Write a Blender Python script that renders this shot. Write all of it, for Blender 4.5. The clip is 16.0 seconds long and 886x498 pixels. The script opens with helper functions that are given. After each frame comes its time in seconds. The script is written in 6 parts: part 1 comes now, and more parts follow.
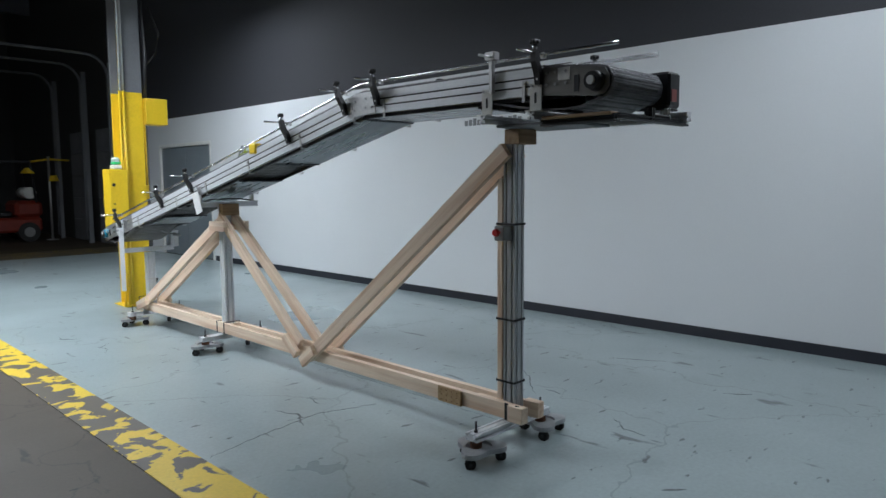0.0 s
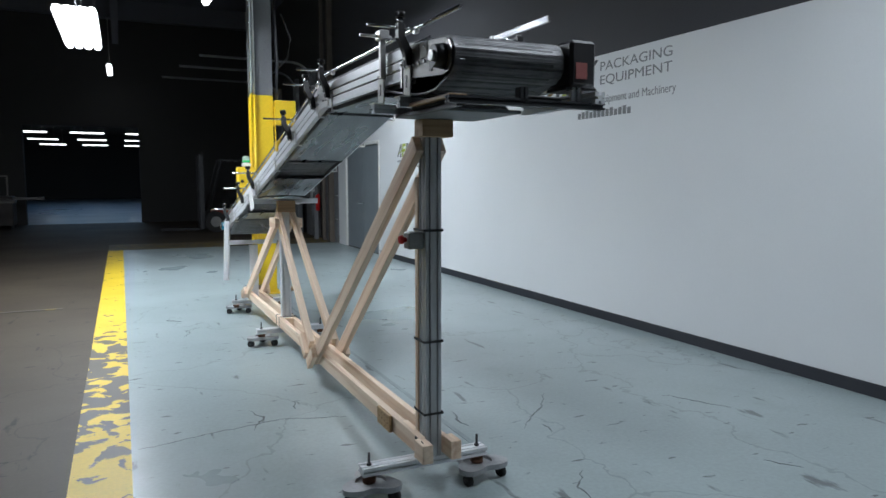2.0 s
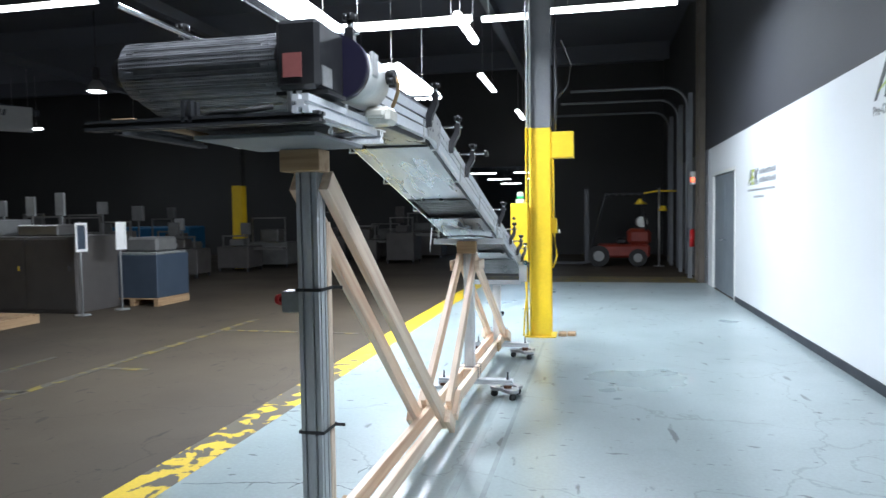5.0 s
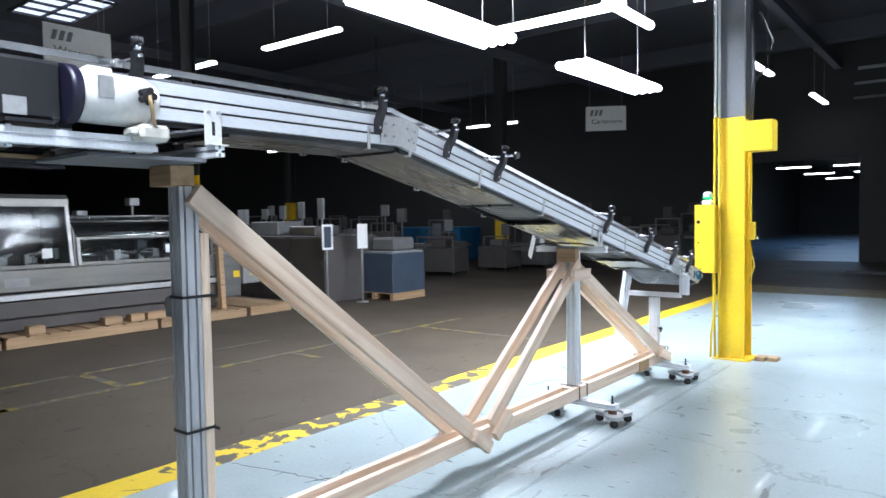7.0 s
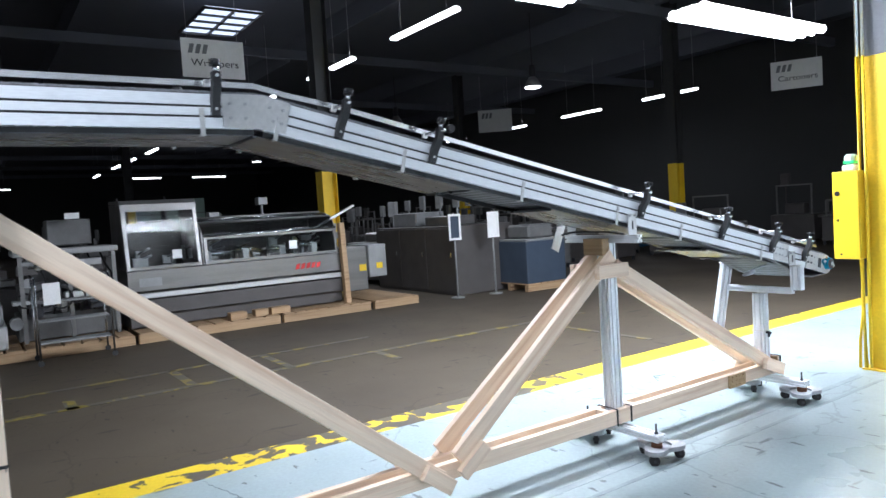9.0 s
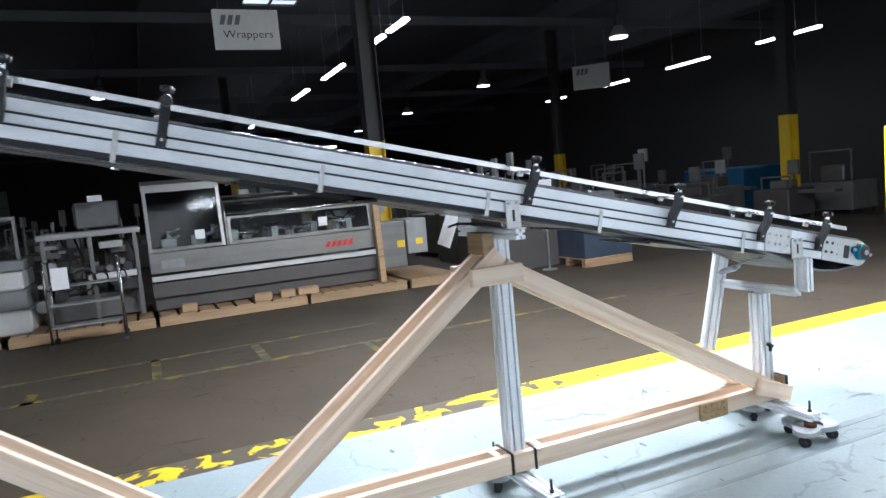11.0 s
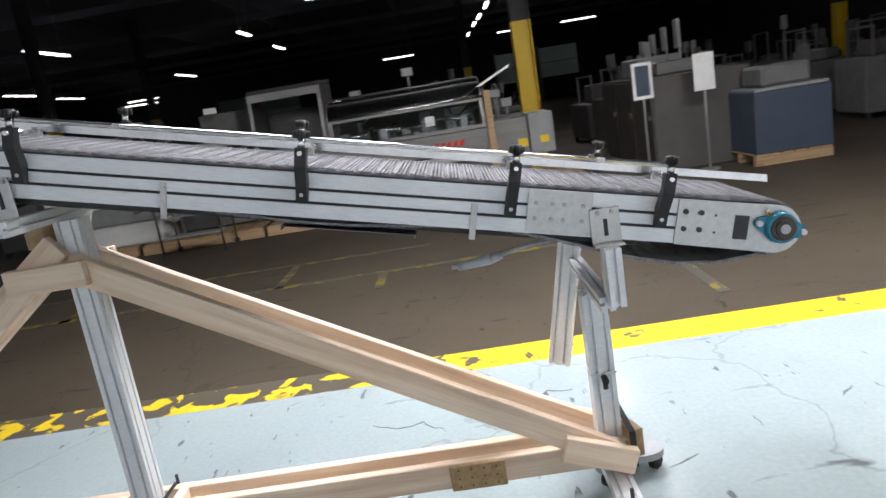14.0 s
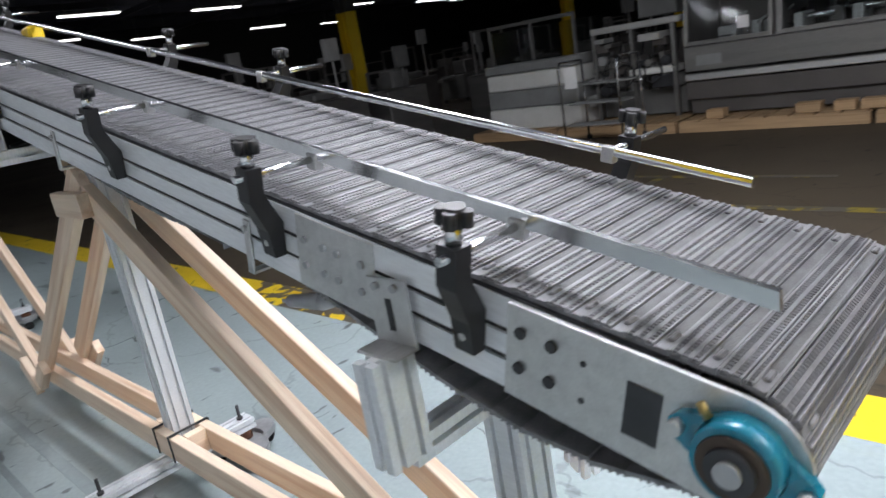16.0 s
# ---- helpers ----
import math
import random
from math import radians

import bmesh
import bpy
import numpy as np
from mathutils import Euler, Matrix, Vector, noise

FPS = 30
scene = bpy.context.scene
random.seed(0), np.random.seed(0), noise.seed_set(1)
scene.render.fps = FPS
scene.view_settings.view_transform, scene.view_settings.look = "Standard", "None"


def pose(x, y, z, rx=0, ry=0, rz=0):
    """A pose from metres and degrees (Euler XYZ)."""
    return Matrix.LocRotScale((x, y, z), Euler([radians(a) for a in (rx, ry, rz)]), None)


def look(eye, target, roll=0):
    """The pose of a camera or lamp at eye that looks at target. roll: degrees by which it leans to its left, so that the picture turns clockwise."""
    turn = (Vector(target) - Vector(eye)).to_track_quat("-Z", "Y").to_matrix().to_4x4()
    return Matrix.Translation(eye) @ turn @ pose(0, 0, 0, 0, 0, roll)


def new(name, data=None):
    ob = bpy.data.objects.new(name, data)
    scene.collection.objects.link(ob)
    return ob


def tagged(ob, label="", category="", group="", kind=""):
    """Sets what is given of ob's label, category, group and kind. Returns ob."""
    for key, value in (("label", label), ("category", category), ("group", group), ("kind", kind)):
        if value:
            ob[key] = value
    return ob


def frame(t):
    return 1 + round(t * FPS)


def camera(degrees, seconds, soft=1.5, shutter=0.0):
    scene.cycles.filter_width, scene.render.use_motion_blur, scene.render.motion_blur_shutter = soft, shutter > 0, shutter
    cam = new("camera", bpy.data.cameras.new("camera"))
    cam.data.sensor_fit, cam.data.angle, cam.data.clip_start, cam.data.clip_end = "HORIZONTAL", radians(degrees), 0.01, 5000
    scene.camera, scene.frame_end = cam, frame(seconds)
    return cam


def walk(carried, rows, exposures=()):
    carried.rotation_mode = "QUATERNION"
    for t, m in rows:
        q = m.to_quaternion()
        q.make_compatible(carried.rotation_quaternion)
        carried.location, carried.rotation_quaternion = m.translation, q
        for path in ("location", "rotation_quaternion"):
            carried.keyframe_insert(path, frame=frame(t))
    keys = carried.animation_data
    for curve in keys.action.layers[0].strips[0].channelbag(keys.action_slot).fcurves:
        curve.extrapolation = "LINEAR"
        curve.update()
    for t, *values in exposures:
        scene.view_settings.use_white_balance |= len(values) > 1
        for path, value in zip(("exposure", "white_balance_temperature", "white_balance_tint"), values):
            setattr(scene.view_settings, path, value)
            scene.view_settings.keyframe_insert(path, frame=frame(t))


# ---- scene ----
cam = camera(65.4, 16.0, shutter=0.3)
PATH = [
    (0, (0.012, 0.007, 1.491), (1.429, 1.404, 1.294), -0.4),
    (0.5, (0.428, -0.191, 1.509), (1.716, 1.328, 1.323), -0.0),
    (1, (0.855, -0.427, 1.503), (1.995, 1.207, 1.328), 0.7),
    (1.5, (1.264, -0.525, 1.476), (2.253, 1.204, 1.294), 1.0),
    (2, (1.668, -0.588, 1.487), (2.507, 1.216, 1.288), 0.0),
    (2.5, (2.097, -0.641, 1.502), (2.772, 1.229, 1.283), -0.6),
    (3, (2.495, -0.565, 1.499), (3.01, 1.354, 1.265), -1.3),
    (3.4, (2.79, -0.521, 1.505), (3.17, 1.431, 1.297), -2.0),
    (3.5, (2.886, -0.466, 1.494), (3.23, 1.494, 1.294), -2.1),
    (4, (3.272, -0.373, 1.512), (3.266, 1.618, 1.326), -1.9),
    (4.5, (3.638, -0.179, 1.539), (3.432, 1.805, 1.391), -1.5),
    (5, (4.014, -0.004, 1.52), (3.582, 1.946, 1.422), -0.8),
    (5.2, (4.156, 0.062, 1.527), (3.624, 1.988, 1.434), -0.6),
    (7.3, (5.61, 1.068, 1.54), (4.273, 2.553, 1.464), -1.7),
    (7.5, (5.686, 1.195, 1.528), (4.281, 2.617, 1.458), -2.3),
    (8, (5.833, 1.565, 1.535), (4.259, 2.794, 1.426), -2.4),
    (8.5, (5.86, 1.988, 1.536), (4.238, 3.152, 1.413), -2.5),
    (9, (5.911, 2.426, 1.522), (4.262, 3.551, 1.416), -3.6),
    (9.2, (5.927, 2.598, 1.531), (4.247, 3.678, 1.426), -3.7),
    (11.3, (5.814, 4.402, 1.536), (3.957, 5.12, 1.345), -6.1),
    (11.5, (5.808, 4.591, 1.511), (3.93, 5.252, 1.317), -6.7),
    (12, (5.774, 5.074, 1.52), (3.869, 5.643, 1.301), -7.2),
    (12.5, (5.674, 5.553, 1.508), (3.766, 6.094, 1.25), -7.1),
    (13, (5.599, 6.033, 1.493), (3.66, 6.433, 1.209), -7.6),
    (13.5, (5.434, 6.472, 1.473), (3.475, 6.614, 1.096), -8.2),
    (14, (5.189, 6.892, 1.467), (3.236, 6.817, 1.041), -9.4),
    (14.5, (4.939, 7.277, 1.463), (3.058, 6.749, 1.037), -10.2),
    (15, (4.565, 7.564, 1.461), (2.796, 6.777, 0.958), -9.8),
    (15.5, (4.208, 7.864, 1.403), (2.605, 6.771, 0.914), -9.4),
    (16, (3.819, 8.032, 1.373), (2.484, 6.641, 0.84), -10.1),
]
EXPOSURES = [(0, -0.9, 6350, 11), (1.5, -0.78, 6350, 11), (2.5, -0.6, 6350, 11), (3.5, -0.44, 6250, 11), (4.2, -0.08, 6250, 11), (5, 0.29, 6200, 12), (7.5, 0.57, 6100, 15),
             (9, 0.54, 6100, 15), (11.5, 0.38, 6350, 15), (13.5, -0.03, 6900, 18), (15, -0.52, 6900, 18), (16, -0.6, 6700, 17)]
walk(cam, [(t, look(eye, target, roll)) for t, eye, target, roll in PATH], EXPOSURES)

# ---- world and lamps ----
world = bpy.data.worlds.new("world")
world.use_nodes = True
world.node_tree.nodes["Background"].inputs[0].default_value = (0.25, 0.32, 0.45, 1)
world.node_tree.nodes["Background"].inputs[1].default_value = 0.03
scene.world = world


def area(name, x, y, z, sx, sy, watts, colour=(0.84, 0.92, 1.0)):
    """A downward area lamp: a fluorescent fixture's light, unless noted as added."""
    lamp = bpy.data.lights.new(name, "AREA")
    lamp.shape, lamp.size, lamp.size_y, lamp.energy, lamp.color = "RECTANGLE", sx, sy, watts, colour
    ob = new(name, lamp)
    ob.matrix_world = pose(x, y, z)
    return ob


area("light_aisle", 1.25, 10.2, 3.44, 0.45, 2.4, 170)
area("light_aisle", 1.15, 6.3, 3.44, 0.45, 2.4, 195)
# added lamp out of view, brightens the near wall and the timber
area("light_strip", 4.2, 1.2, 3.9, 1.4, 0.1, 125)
area("light_strip", 2.1, 7.1, 3.46, 1.4, 0.1, 90)
area("light_strip", 4.25, 10.05, 4.32, 1.7, 0.1, 210)
area("light_hall", -4.6, 9.5, 4.8, 2.1, 0.3, 24)
area("light_hall", -8.4, 9.5, 4.8, 2.4, 0.3, 32)
area("light_hall", -13, 9.5, 4.8, 2.4, 0.3, 42)
area("light_hall", -18.5, -5.9, 4.8, 2.4, 0.3, 30)
# no fixture hangs here: added to fill the hall with light
area("light_hall", -9, -6, 4.8, 2.4, 0.3, 30)
area("light_hall", -12.8, 21.9, 4.8, 2.4, 0.3, 26)
area("light_room", 0.5, 40.0, 3.8, 5.0, 16.0, 250, (0.4, 0.68, 1.0))

# ---- materials ----


def mat(name, colour, rough=0.5, metal=0.0, colour2=None, scale=6.0, amount=0.5, stretch=(1, 1, 1), bump=0.0, fine=60.0, rand=0.0, coat=0.0, emit=0.0, grain=0.14):
    """A surface with two scales of variation: broad patches of colour2 and fine grain."""
    m = bpy.data.materials.new(name)
    m.use_nodes = True
    n, l = m.node_tree.nodes, m.node_tree.links
    b = n["Principled BSDF"]
    c2 = colour2 or tuple(v * 0.75 for v in colour)
    tc, mp = n.new("ShaderNodeTexCoord"), n.new("ShaderNodeMapping")
    mp.inputs["Scale"].default_value = stretch
    l.new(tc.outputs["Object"], mp.inputs["Vector"])
    big, small = n.new("ShaderNodeTexNoise"), n.new("ShaderNodeTexNoise")
    big.inputs["Scale"].default_value, small.inputs["Scale"].default_value = scale, fine
    big.inputs["Detail"].default_value = 5
    for tex in (big, small):
        l.new(mp.outputs["Vector"], tex.inputs["Vector"])
    ramp = n.new("ShaderNodeMapRange")
    ramp.inputs["From Min"].default_value, ramp.inputs["From Max"].default_value = 0.35, 0.68
    ramp.inputs["To Max"].default_value = amount
    l.new(big.outputs["Fac"], ramp.inputs["Value"])
    mix = n.new("ShaderNodeMix")
    mix.data_type = "RGBA"
    mix.inputs["A"].default_value, mix.inputs["B"].default_value = (*colour, 1), (*c2, 1)
    l.new(ramp.outputs["Result"], mix.inputs["Factor"])
    hsv = n.new("ShaderNodeHueSaturation")
    l.new(mix.outputs["Result"], hsv.inputs["Color"])
    add = n.new("ShaderNodeMapRange")
    add.inputs["To Min"].default_value, add.inputs["To Max"].default_value = 1 - grain, 1 + grain
    l.new(small.outputs["Fac"], add.inputs["Value"])
    value = add.outputs["Result"]
    if rand:
        info, mul = n.new("ShaderNodeObjectInfo"), n.new("ShaderNodeMath")
        r = n.new("ShaderNodeMapRange")
        r.inputs["To Min"].default_value, r.inputs["To Max"].default_value = 1 - rand, 1 + rand
        l.new(info.outputs["Random"], r.inputs["Value"])
        mul.operation = "MULTIPLY"
        l.new(value, mul.inputs[0]), l.new(r.outputs["Result"], mul.inputs[1])
        value = mul.outputs[0]
    l.new(value, hsv.inputs["Value"])
    l.new(hsv.outputs["Color"], b.inputs["Base Color"])
    rr = n.new("ShaderNodeMapRange")
    rr.inputs["To Min"].default_value, rr.inputs["To Max"].default_value = max(0.03, rough - 0.1), min(1, rough + 0.12)
    l.new(big.outputs["Fac"], rr.inputs["Value"])
    l.new(rr.outputs["Result"], b.inputs["Roughness"])
    b.inputs["Metallic"].default_value = metal
    b.inputs["Coat Weight"].default_value = coat
    if bump:
        bp = n.new("ShaderNodeBump")
        bp.inputs["Strength"].default_value, bp.inputs["Distance"].default_value = bump, 0.004
        l.new(small.outputs["Fac"], bp.inputs["Height"])
        l.new(bp.outputs["Normal"], b.inputs["Normal"])
    if emit:
        b.inputs["Emission Color"].default_value, b.inputs["Emission Strength"].default_value = (*colour, 1), emit
    return m


def wood(name, light, dark, rand=0.12):
    """Sawn softwood: grain lines along the board's local y, with a few knots."""
    m = mat(name, light, 0.62, 0, dark, 2.0, 0.95, (16, 0.6, 16), 0.25, 9.0, rand)
    n, l = m.node_tree.nodes, m.node_tree.links
    b, hsv = n["Principled BSDF"], [x for x in n if x.type == "HUE_SAT"][0]
    streak = [x for x in n if x.type == "MAP_RANGE"][0]
    streak.inputs["From Min"].default_value, streak.inputs["From Max"].default_value = 0.46, 0.74
    tc = [x for x in n if x.type == "TEX_COORD"][0]
    vor, mp = n.new("ShaderNodeTexVoronoi"), n.new("ShaderNodeMapping")
    mp.inputs["Scale"].default_value = (6, 2.2, 6)
    l.new(tc.outputs["Object"], mp.inputs["Vector"]), l.new(mp.outputs["Vector"], vor.inputs["Vector"])
    vor.inputs["Scale"].default_value = 1.0
    r = n.new("ShaderNodeMapRange")
    r.inputs["From Min"].default_value, r.inputs["From Max"].default_value = 0.06, 0.2
    r.inputs["To Min"].default_value, r.inputs["To Max"].default_value = 0.85, 0.0
    l.new(vor.outputs["Distance"], r.inputs["Value"])
    mix = n.new("ShaderNodeMix")
    mix.data_type = "RGBA"
    mix.inputs["B"].default_value = (0.16, 0.07, 0.03, 1)
    l.new(r.outputs["Result"], mix.inputs["Factor"]), l.new(hsv.outputs["Color"], mix.inputs["A"])
    l.new(mix.outputs["Result"], b.inputs["Base Color"])
    return m


def floor_mat(name, base, stain, mark, rough, coat=0.0, crack=0.6, rough2=None):
    """A trodden floor: broad stains, scuffs and a few dark cracks."""
    m = mat(name, base, rough, 0, stain, 0.55, 0.75, (1, 1, 1), 0.08, 45.0, coat=coat)
    n, l = m.node_tree.nodes, m.node_tree.links
    b, hsv = n["Principled BSDF"], [x for x in n if x.type == "HUE_SAT"][0]
    tc = [x for x in n if x.type == "TEX_COORD"][0]

    def layer(source, tex_scale, stretch, lo, hi, amount, colour, kind):
        mp = n.new("ShaderNodeMapping")
        mp.inputs["Scale"].default_value, mp.inputs["Rotation"].default_value = stretch, (0, 0, 0.6 * tex_scale)
        l.new(tc.outputs["Object"], mp.inputs["Vector"])
        if kind == "crack":
            wob = n.new("ShaderNodeTexNoise")
            wob.inputs["Scale"].default_value, wob.inputs["Detail"].default_value = 2.2, 6
            l.new(mp.outputs["Vector"], wob.inputs["Vector"])
            addv = n.new("ShaderNodeMix")
            addv.data_type, addv.blend_type = "RGBA", "ADD"
            addv.inputs["Factor"].default_value = 0.55
            l.new(mp.outputs["Vector"], addv.inputs["A"]), l.new(wob.outputs["Color"], addv.inputs["B"])
            tex = n.new("ShaderNodeTexVoronoi")
            tex.feature = "DISTANCE_TO_EDGE"
            l.new(addv.outputs["Result"], tex.inputs["Vector"])
            out = tex.outputs["Distance"]
        else:
            tex = n.new("ShaderNodeTexNoise")
            tex.inputs["Detail"].default_value = 6
            l.new(mp.outputs["Vector"], tex.inputs["Vector"])
            out = tex.outputs["Fac"]
        tex.inputs["Scale"].default_value = tex_scale
        r = n.new("ShaderNodeMapRange")
        r.inputs["From Min"].default_value, r.inputs["From Max"].default_value = lo, hi
        r.inputs["To Min"].default_value, r.inputs["To Max"].default_value = (amount, 0) if kind == "crack" else (0, amount)
        l.new(out, r.inputs["Value"])
        mix = n.new("ShaderNodeMix")
        mix.data_type = "RGBA"
        mix.inputs["B"].default_value = (*colour, 1)
        l.new(r.outputs["Result"], mix.inputs["Factor"]), l.new(source, mix.inputs["A"])
        return mix.outputs["Result"]

    out = layer(hsv.outputs["Color"], 2.6, (1, 1, 1), 0.60, 0.78, 0.28, mark, "spots")
    out = layer(out, 7.0, (1, 0.3, 1), 0.655, 0.70, 0.8, tuple(v * 0.4 for v in mark), "spots")
    out = layer(out, 16.0, (0.35, 1, 1), 0.665, 0.70, 0.85, tuple(v * 0.3 for v in mark), "spots")
    out = layer(out, 0.55, (1, 1, 1), 0.002, 0.005, crack, tuple(v * 0.35 for v in mark), "crack")
    l.new(out, b.inputs["Base Color"])
    return m


def worn_paint(name, paint, under, y0, y1):
    """Floor paint, chipped away between y0 and y1 down to the concrete."""
    m = mat(name, paint, 0.5, 0, tuple(v * 0.8 for v in paint), 1.2, 0.6, bump=0.1)
    n, l = m.node_tree.nodes, m.node_tree.links
    b, hsv = n["Principled BSDF"], [x for x in n if x.type == "HUE_SAT"][0]
    tc = [x for x in n if x.type == "TEX_COORD"][0]
    sep, tex = n.new("ShaderNodeSeparateXYZ"), n.new("ShaderNodeTexNoise")
    tex.inputs["Scale"].default_value, tex.inputs["Detail"].default_value = 6.0, 4
    tex.inputs["Distortion"].default_value = 0.6
    l.new(tc.outputs["Object"], sep.inputs[0]), l.new(tc.outputs["Object"], tex.inputs["Vector"])
    up, down = n.new("ShaderNodeMapRange"), n.new("ShaderNodeMapRange")
    up.inputs["From Min"].default_value, up.inputs["From Max"].default_value = y0 - 0.8, y0 + 0.8
    up.inputs["To Max"].default_value = 0.2
    down.inputs["From Min"].default_value, down.inputs["From Max"].default_value = y1 - 0.8, y1 + 0.8
    down.inputs["To Min"].default_value, down.inputs["To Max"].default_value = 0.0, -0.2
    l.new(sep.outputs["Y"], up.inputs["Value"]), l.new(sep.outputs["Y"], down.inputs["Value"])
    a1, a2 = n.new("ShaderNodeMath"), n.new("ShaderNodeMath")
    l.new(up.outputs["Result"], a1.inputs[0]), l.new(down.outputs["Result"], a1.inputs[1])
    l.new(a1.outputs[0], a2.inputs[0]), l.new(tex.outputs["Fac"], a2.inputs[1])
    r = n.new("ShaderNodeMapRange")
    r.inputs["From Min"].default_value, r.inputs["From Max"].default_value = 0.635, 0.66
    l.new(a2.outputs[0], r.inputs["Value"])
    mix = n.new("ShaderNodeMix")
    mix.data_type = "RGBA"
    mix.inputs["B"].default_value = (*under, 1)
    l.new(r.outputs["Result"], mix.inputs["Factor"]), l.new(hsv.outputs["Color"], mix.inputs["A"])
    l.new(mix.outputs["Result"], b.inputs["Base Color"])
    return m


def glass_mat(name, tint, rough=0.05):
    m = bpy.data.materials.new(name)
    m.use_nodes = True
    b = m.node_tree.nodes["Principled BSDF"]
    b.inputs["Base Color"].default_value = (*tint, 1)
    b.inputs["Transmission Weight"].default_value, b.inputs["Roughness"].default_value, b.inputs["IOR"].default_value = 1.0, rough, 1.2
    return m


ALU = mat("aluminium", (0.8, 0.82, 0.84), 0.4, 0.3, (0.72, 0.74, 0.77), 5, 0.5, (3, 0.4, 3), 0.03)
# darker aluminium tone, on the tall column and one cross bar
ALU_DARKER = mat("aluminium_column", (0.5, 0.51, 0.52), 0.42, 0.55, (0.42, 0.43, 0.45), 5, 0.5, (3, 3, 0.3), 0.03)
STEEL = mat("brushed_steel", (0.62, 0.62, 0.61), 0.4, 0.85, (0.5, 0.5, 0.5), 8, 0.6, (1, 6, 6), 0.04)
CHROME = mat("bright_rod", (0.8, 0.81, 0.82), 0.18, 1.0, None, 8, 0.3)
PAN = mat("polished_pan", (0.2, 0.21, 0.225), 0.28, 0.8, (0.15, 0.155, 0.165), 4, 0.6, (3, 0.6, 1))
BLACK = mat("black_plastic", (0.012, 0.012, 0.014), 0.42, 0, (0.02, 0.02, 0.02), 20, 0.5, bump=0.05)
RUBBER = mat("black_rubber", (0.015, 0.015, 0.015), 0.7, 0, (0.03, 0.03, 0.03), 20, 0.5, bump=0.1)
DARKMETAL = mat("dark_metal", (0.04, 0.042, 0.046), 0.45, 0.4, (0.07, 0.07, 0.075), 12, 0.6)
BELT = mat("grey_belt", (0.27, 0.27, 0.283), 0.36, 0.0, (0.1, 0.1, 0.107), 9, 0.9, (1, 2.2, 1), bump=0.15, fine=140, rand=0.1, grain=0.2)
BELTWORN = mat("worn_belt", (0.05, 0.05, 0.052), 0.6, 0.0, (0.13, 0.13, 0.135), 22, 0.9, (1, 2, 1), bump=0.3, fine=220, rand=0.15, grain=0.35)
BELTDARK = mat("belt_link", (0.035, 0.035, 0.04), 0.55, 0, (0.06, 0.06, 0.06), 20, 0.6)
WOOD = wood("pine", (0.88, 0.70, 0.535), (0.66, 0.425, 0.275))
WOODOLD = wood("old_pine", (0.4, 0.265, 0.145), (0.25, 0.15, 0.075))
OSB = mat("chipboard", (0.5, 0.34, 0.18), 0.7, 0, (0.3, 0.19, 0.09), 60, 0.9, bump=0.3)
YELLOW = mat("yellow_paint", (0.83, 0.57, 0.02), 0.42, 0, (0.7, 0.45, 0.02), 3, 0.5, bump=0.04)
GREYPAINT = mat("grey_paint", (0.17, 0.18, 0.19), 0.6, 0, (0.12, 0.12, 0.13), 2, 0.6, bump=0.05)
BLUE = mat("teal_enamel", (0.005, 0.22, 0.33), 0.25, 0, (0.01, 0.15, 0.22), 12, 0.6, coat=0.3)
WHITE = mat("white_enamel", (0.75, 0.75, 0.72), 0.35, 0, (0.6, 0.6, 0.56), 7, 0.4)
CAST = mat("cast_metal", (0.45, 0.46, 0.47), 0.5, 0.7, (0.33, 0.33, 0.34), 9, 0.7, bump=0.12)
RUST = mat("rusty_steel", (0.2, 0.09, 0.05), 0.75, 0.3, (0.1, 0.05, 0.03), 20, 0.8, bump=0.2)
BRONZE = mat("dark_bronze", (0.09, 0.065, 0.05), 0.45, 0.7, (0.05, 0.04, 0.035), 30, 0.7, bump=0.1)
OLDBRASS = mat("old_brass", (0.5, 0.38, 0.15), 0.4, 0.9)
RED = mat("red_plastic", (0.6, 0.02, 0.02), 0.35)
REDPAINT = mat("red_paint", (0.24, 0.03, 0.015), 0.5, 0, (0.16, 0.02, 0.012), 4, 0.6)
MACHINE = mat("stainless", (0.25, 0.243, 0.232), 0.34, 0.7, (0.17, 0.166, 0.16), 3, 0.6, (1, 0.3, 3))
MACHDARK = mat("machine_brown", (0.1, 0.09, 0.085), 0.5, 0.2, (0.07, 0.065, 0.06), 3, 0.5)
MACHBLUE = mat("machine_blue", (0.05, 0.07, 0.1), 0.5, 0.1, (0.035, 0.05, 0.07), 3, 0.5)
BIN = mat("blue_bin", (0.01, 0.13, 0.28), 0.5)
GREYMACH = mat("machine_grey", (0.3, 0.305, 0.3), 0.45, 0.2, (0.2, 0.205, 0.2), 5, 0.5)
PAPER = mat("paper", (0.8, 0.8, 0.78), 0.7, 0, (0.7, 0.7, 0.68), 10, 0.4)
GLASS = glass_mat("clear_guard", (0.7, 0.74, 0.74))
SMOKED = glass_mat("smoked_canopy", (0.3, 0.32, 0.33), 0.12)
FARGREY = mat("dull_grey", (0.15, 0.15, 0.145), 0.55, 0.1, (0.1, 0.1, 0.095), 5, 0.6)
FARPALE = mat("dull_white", (0.4, 0.4, 0.39), 0.6, 0, (0.3, 0.3, 0.29), 5, 0.6)
TUBE = mat("lit_tube", (0.93, 0.97, 1.0), emit=14)
TUBEFAR = mat("lit_tube_far", (0.93, 0.97, 1.0), emit=6)
GREENLENS = mat("green_lens", (0.02, 0.5, 0.15), 0.3, emit=0.4)
REDLENS = mat("red_lens", (1.0, 0.12, 0.05), 0.3, emit=3)
SKYGLOW = mat("skylight_pane", (0.65, 0.75, 0.9), 0.4, emit=1.0)
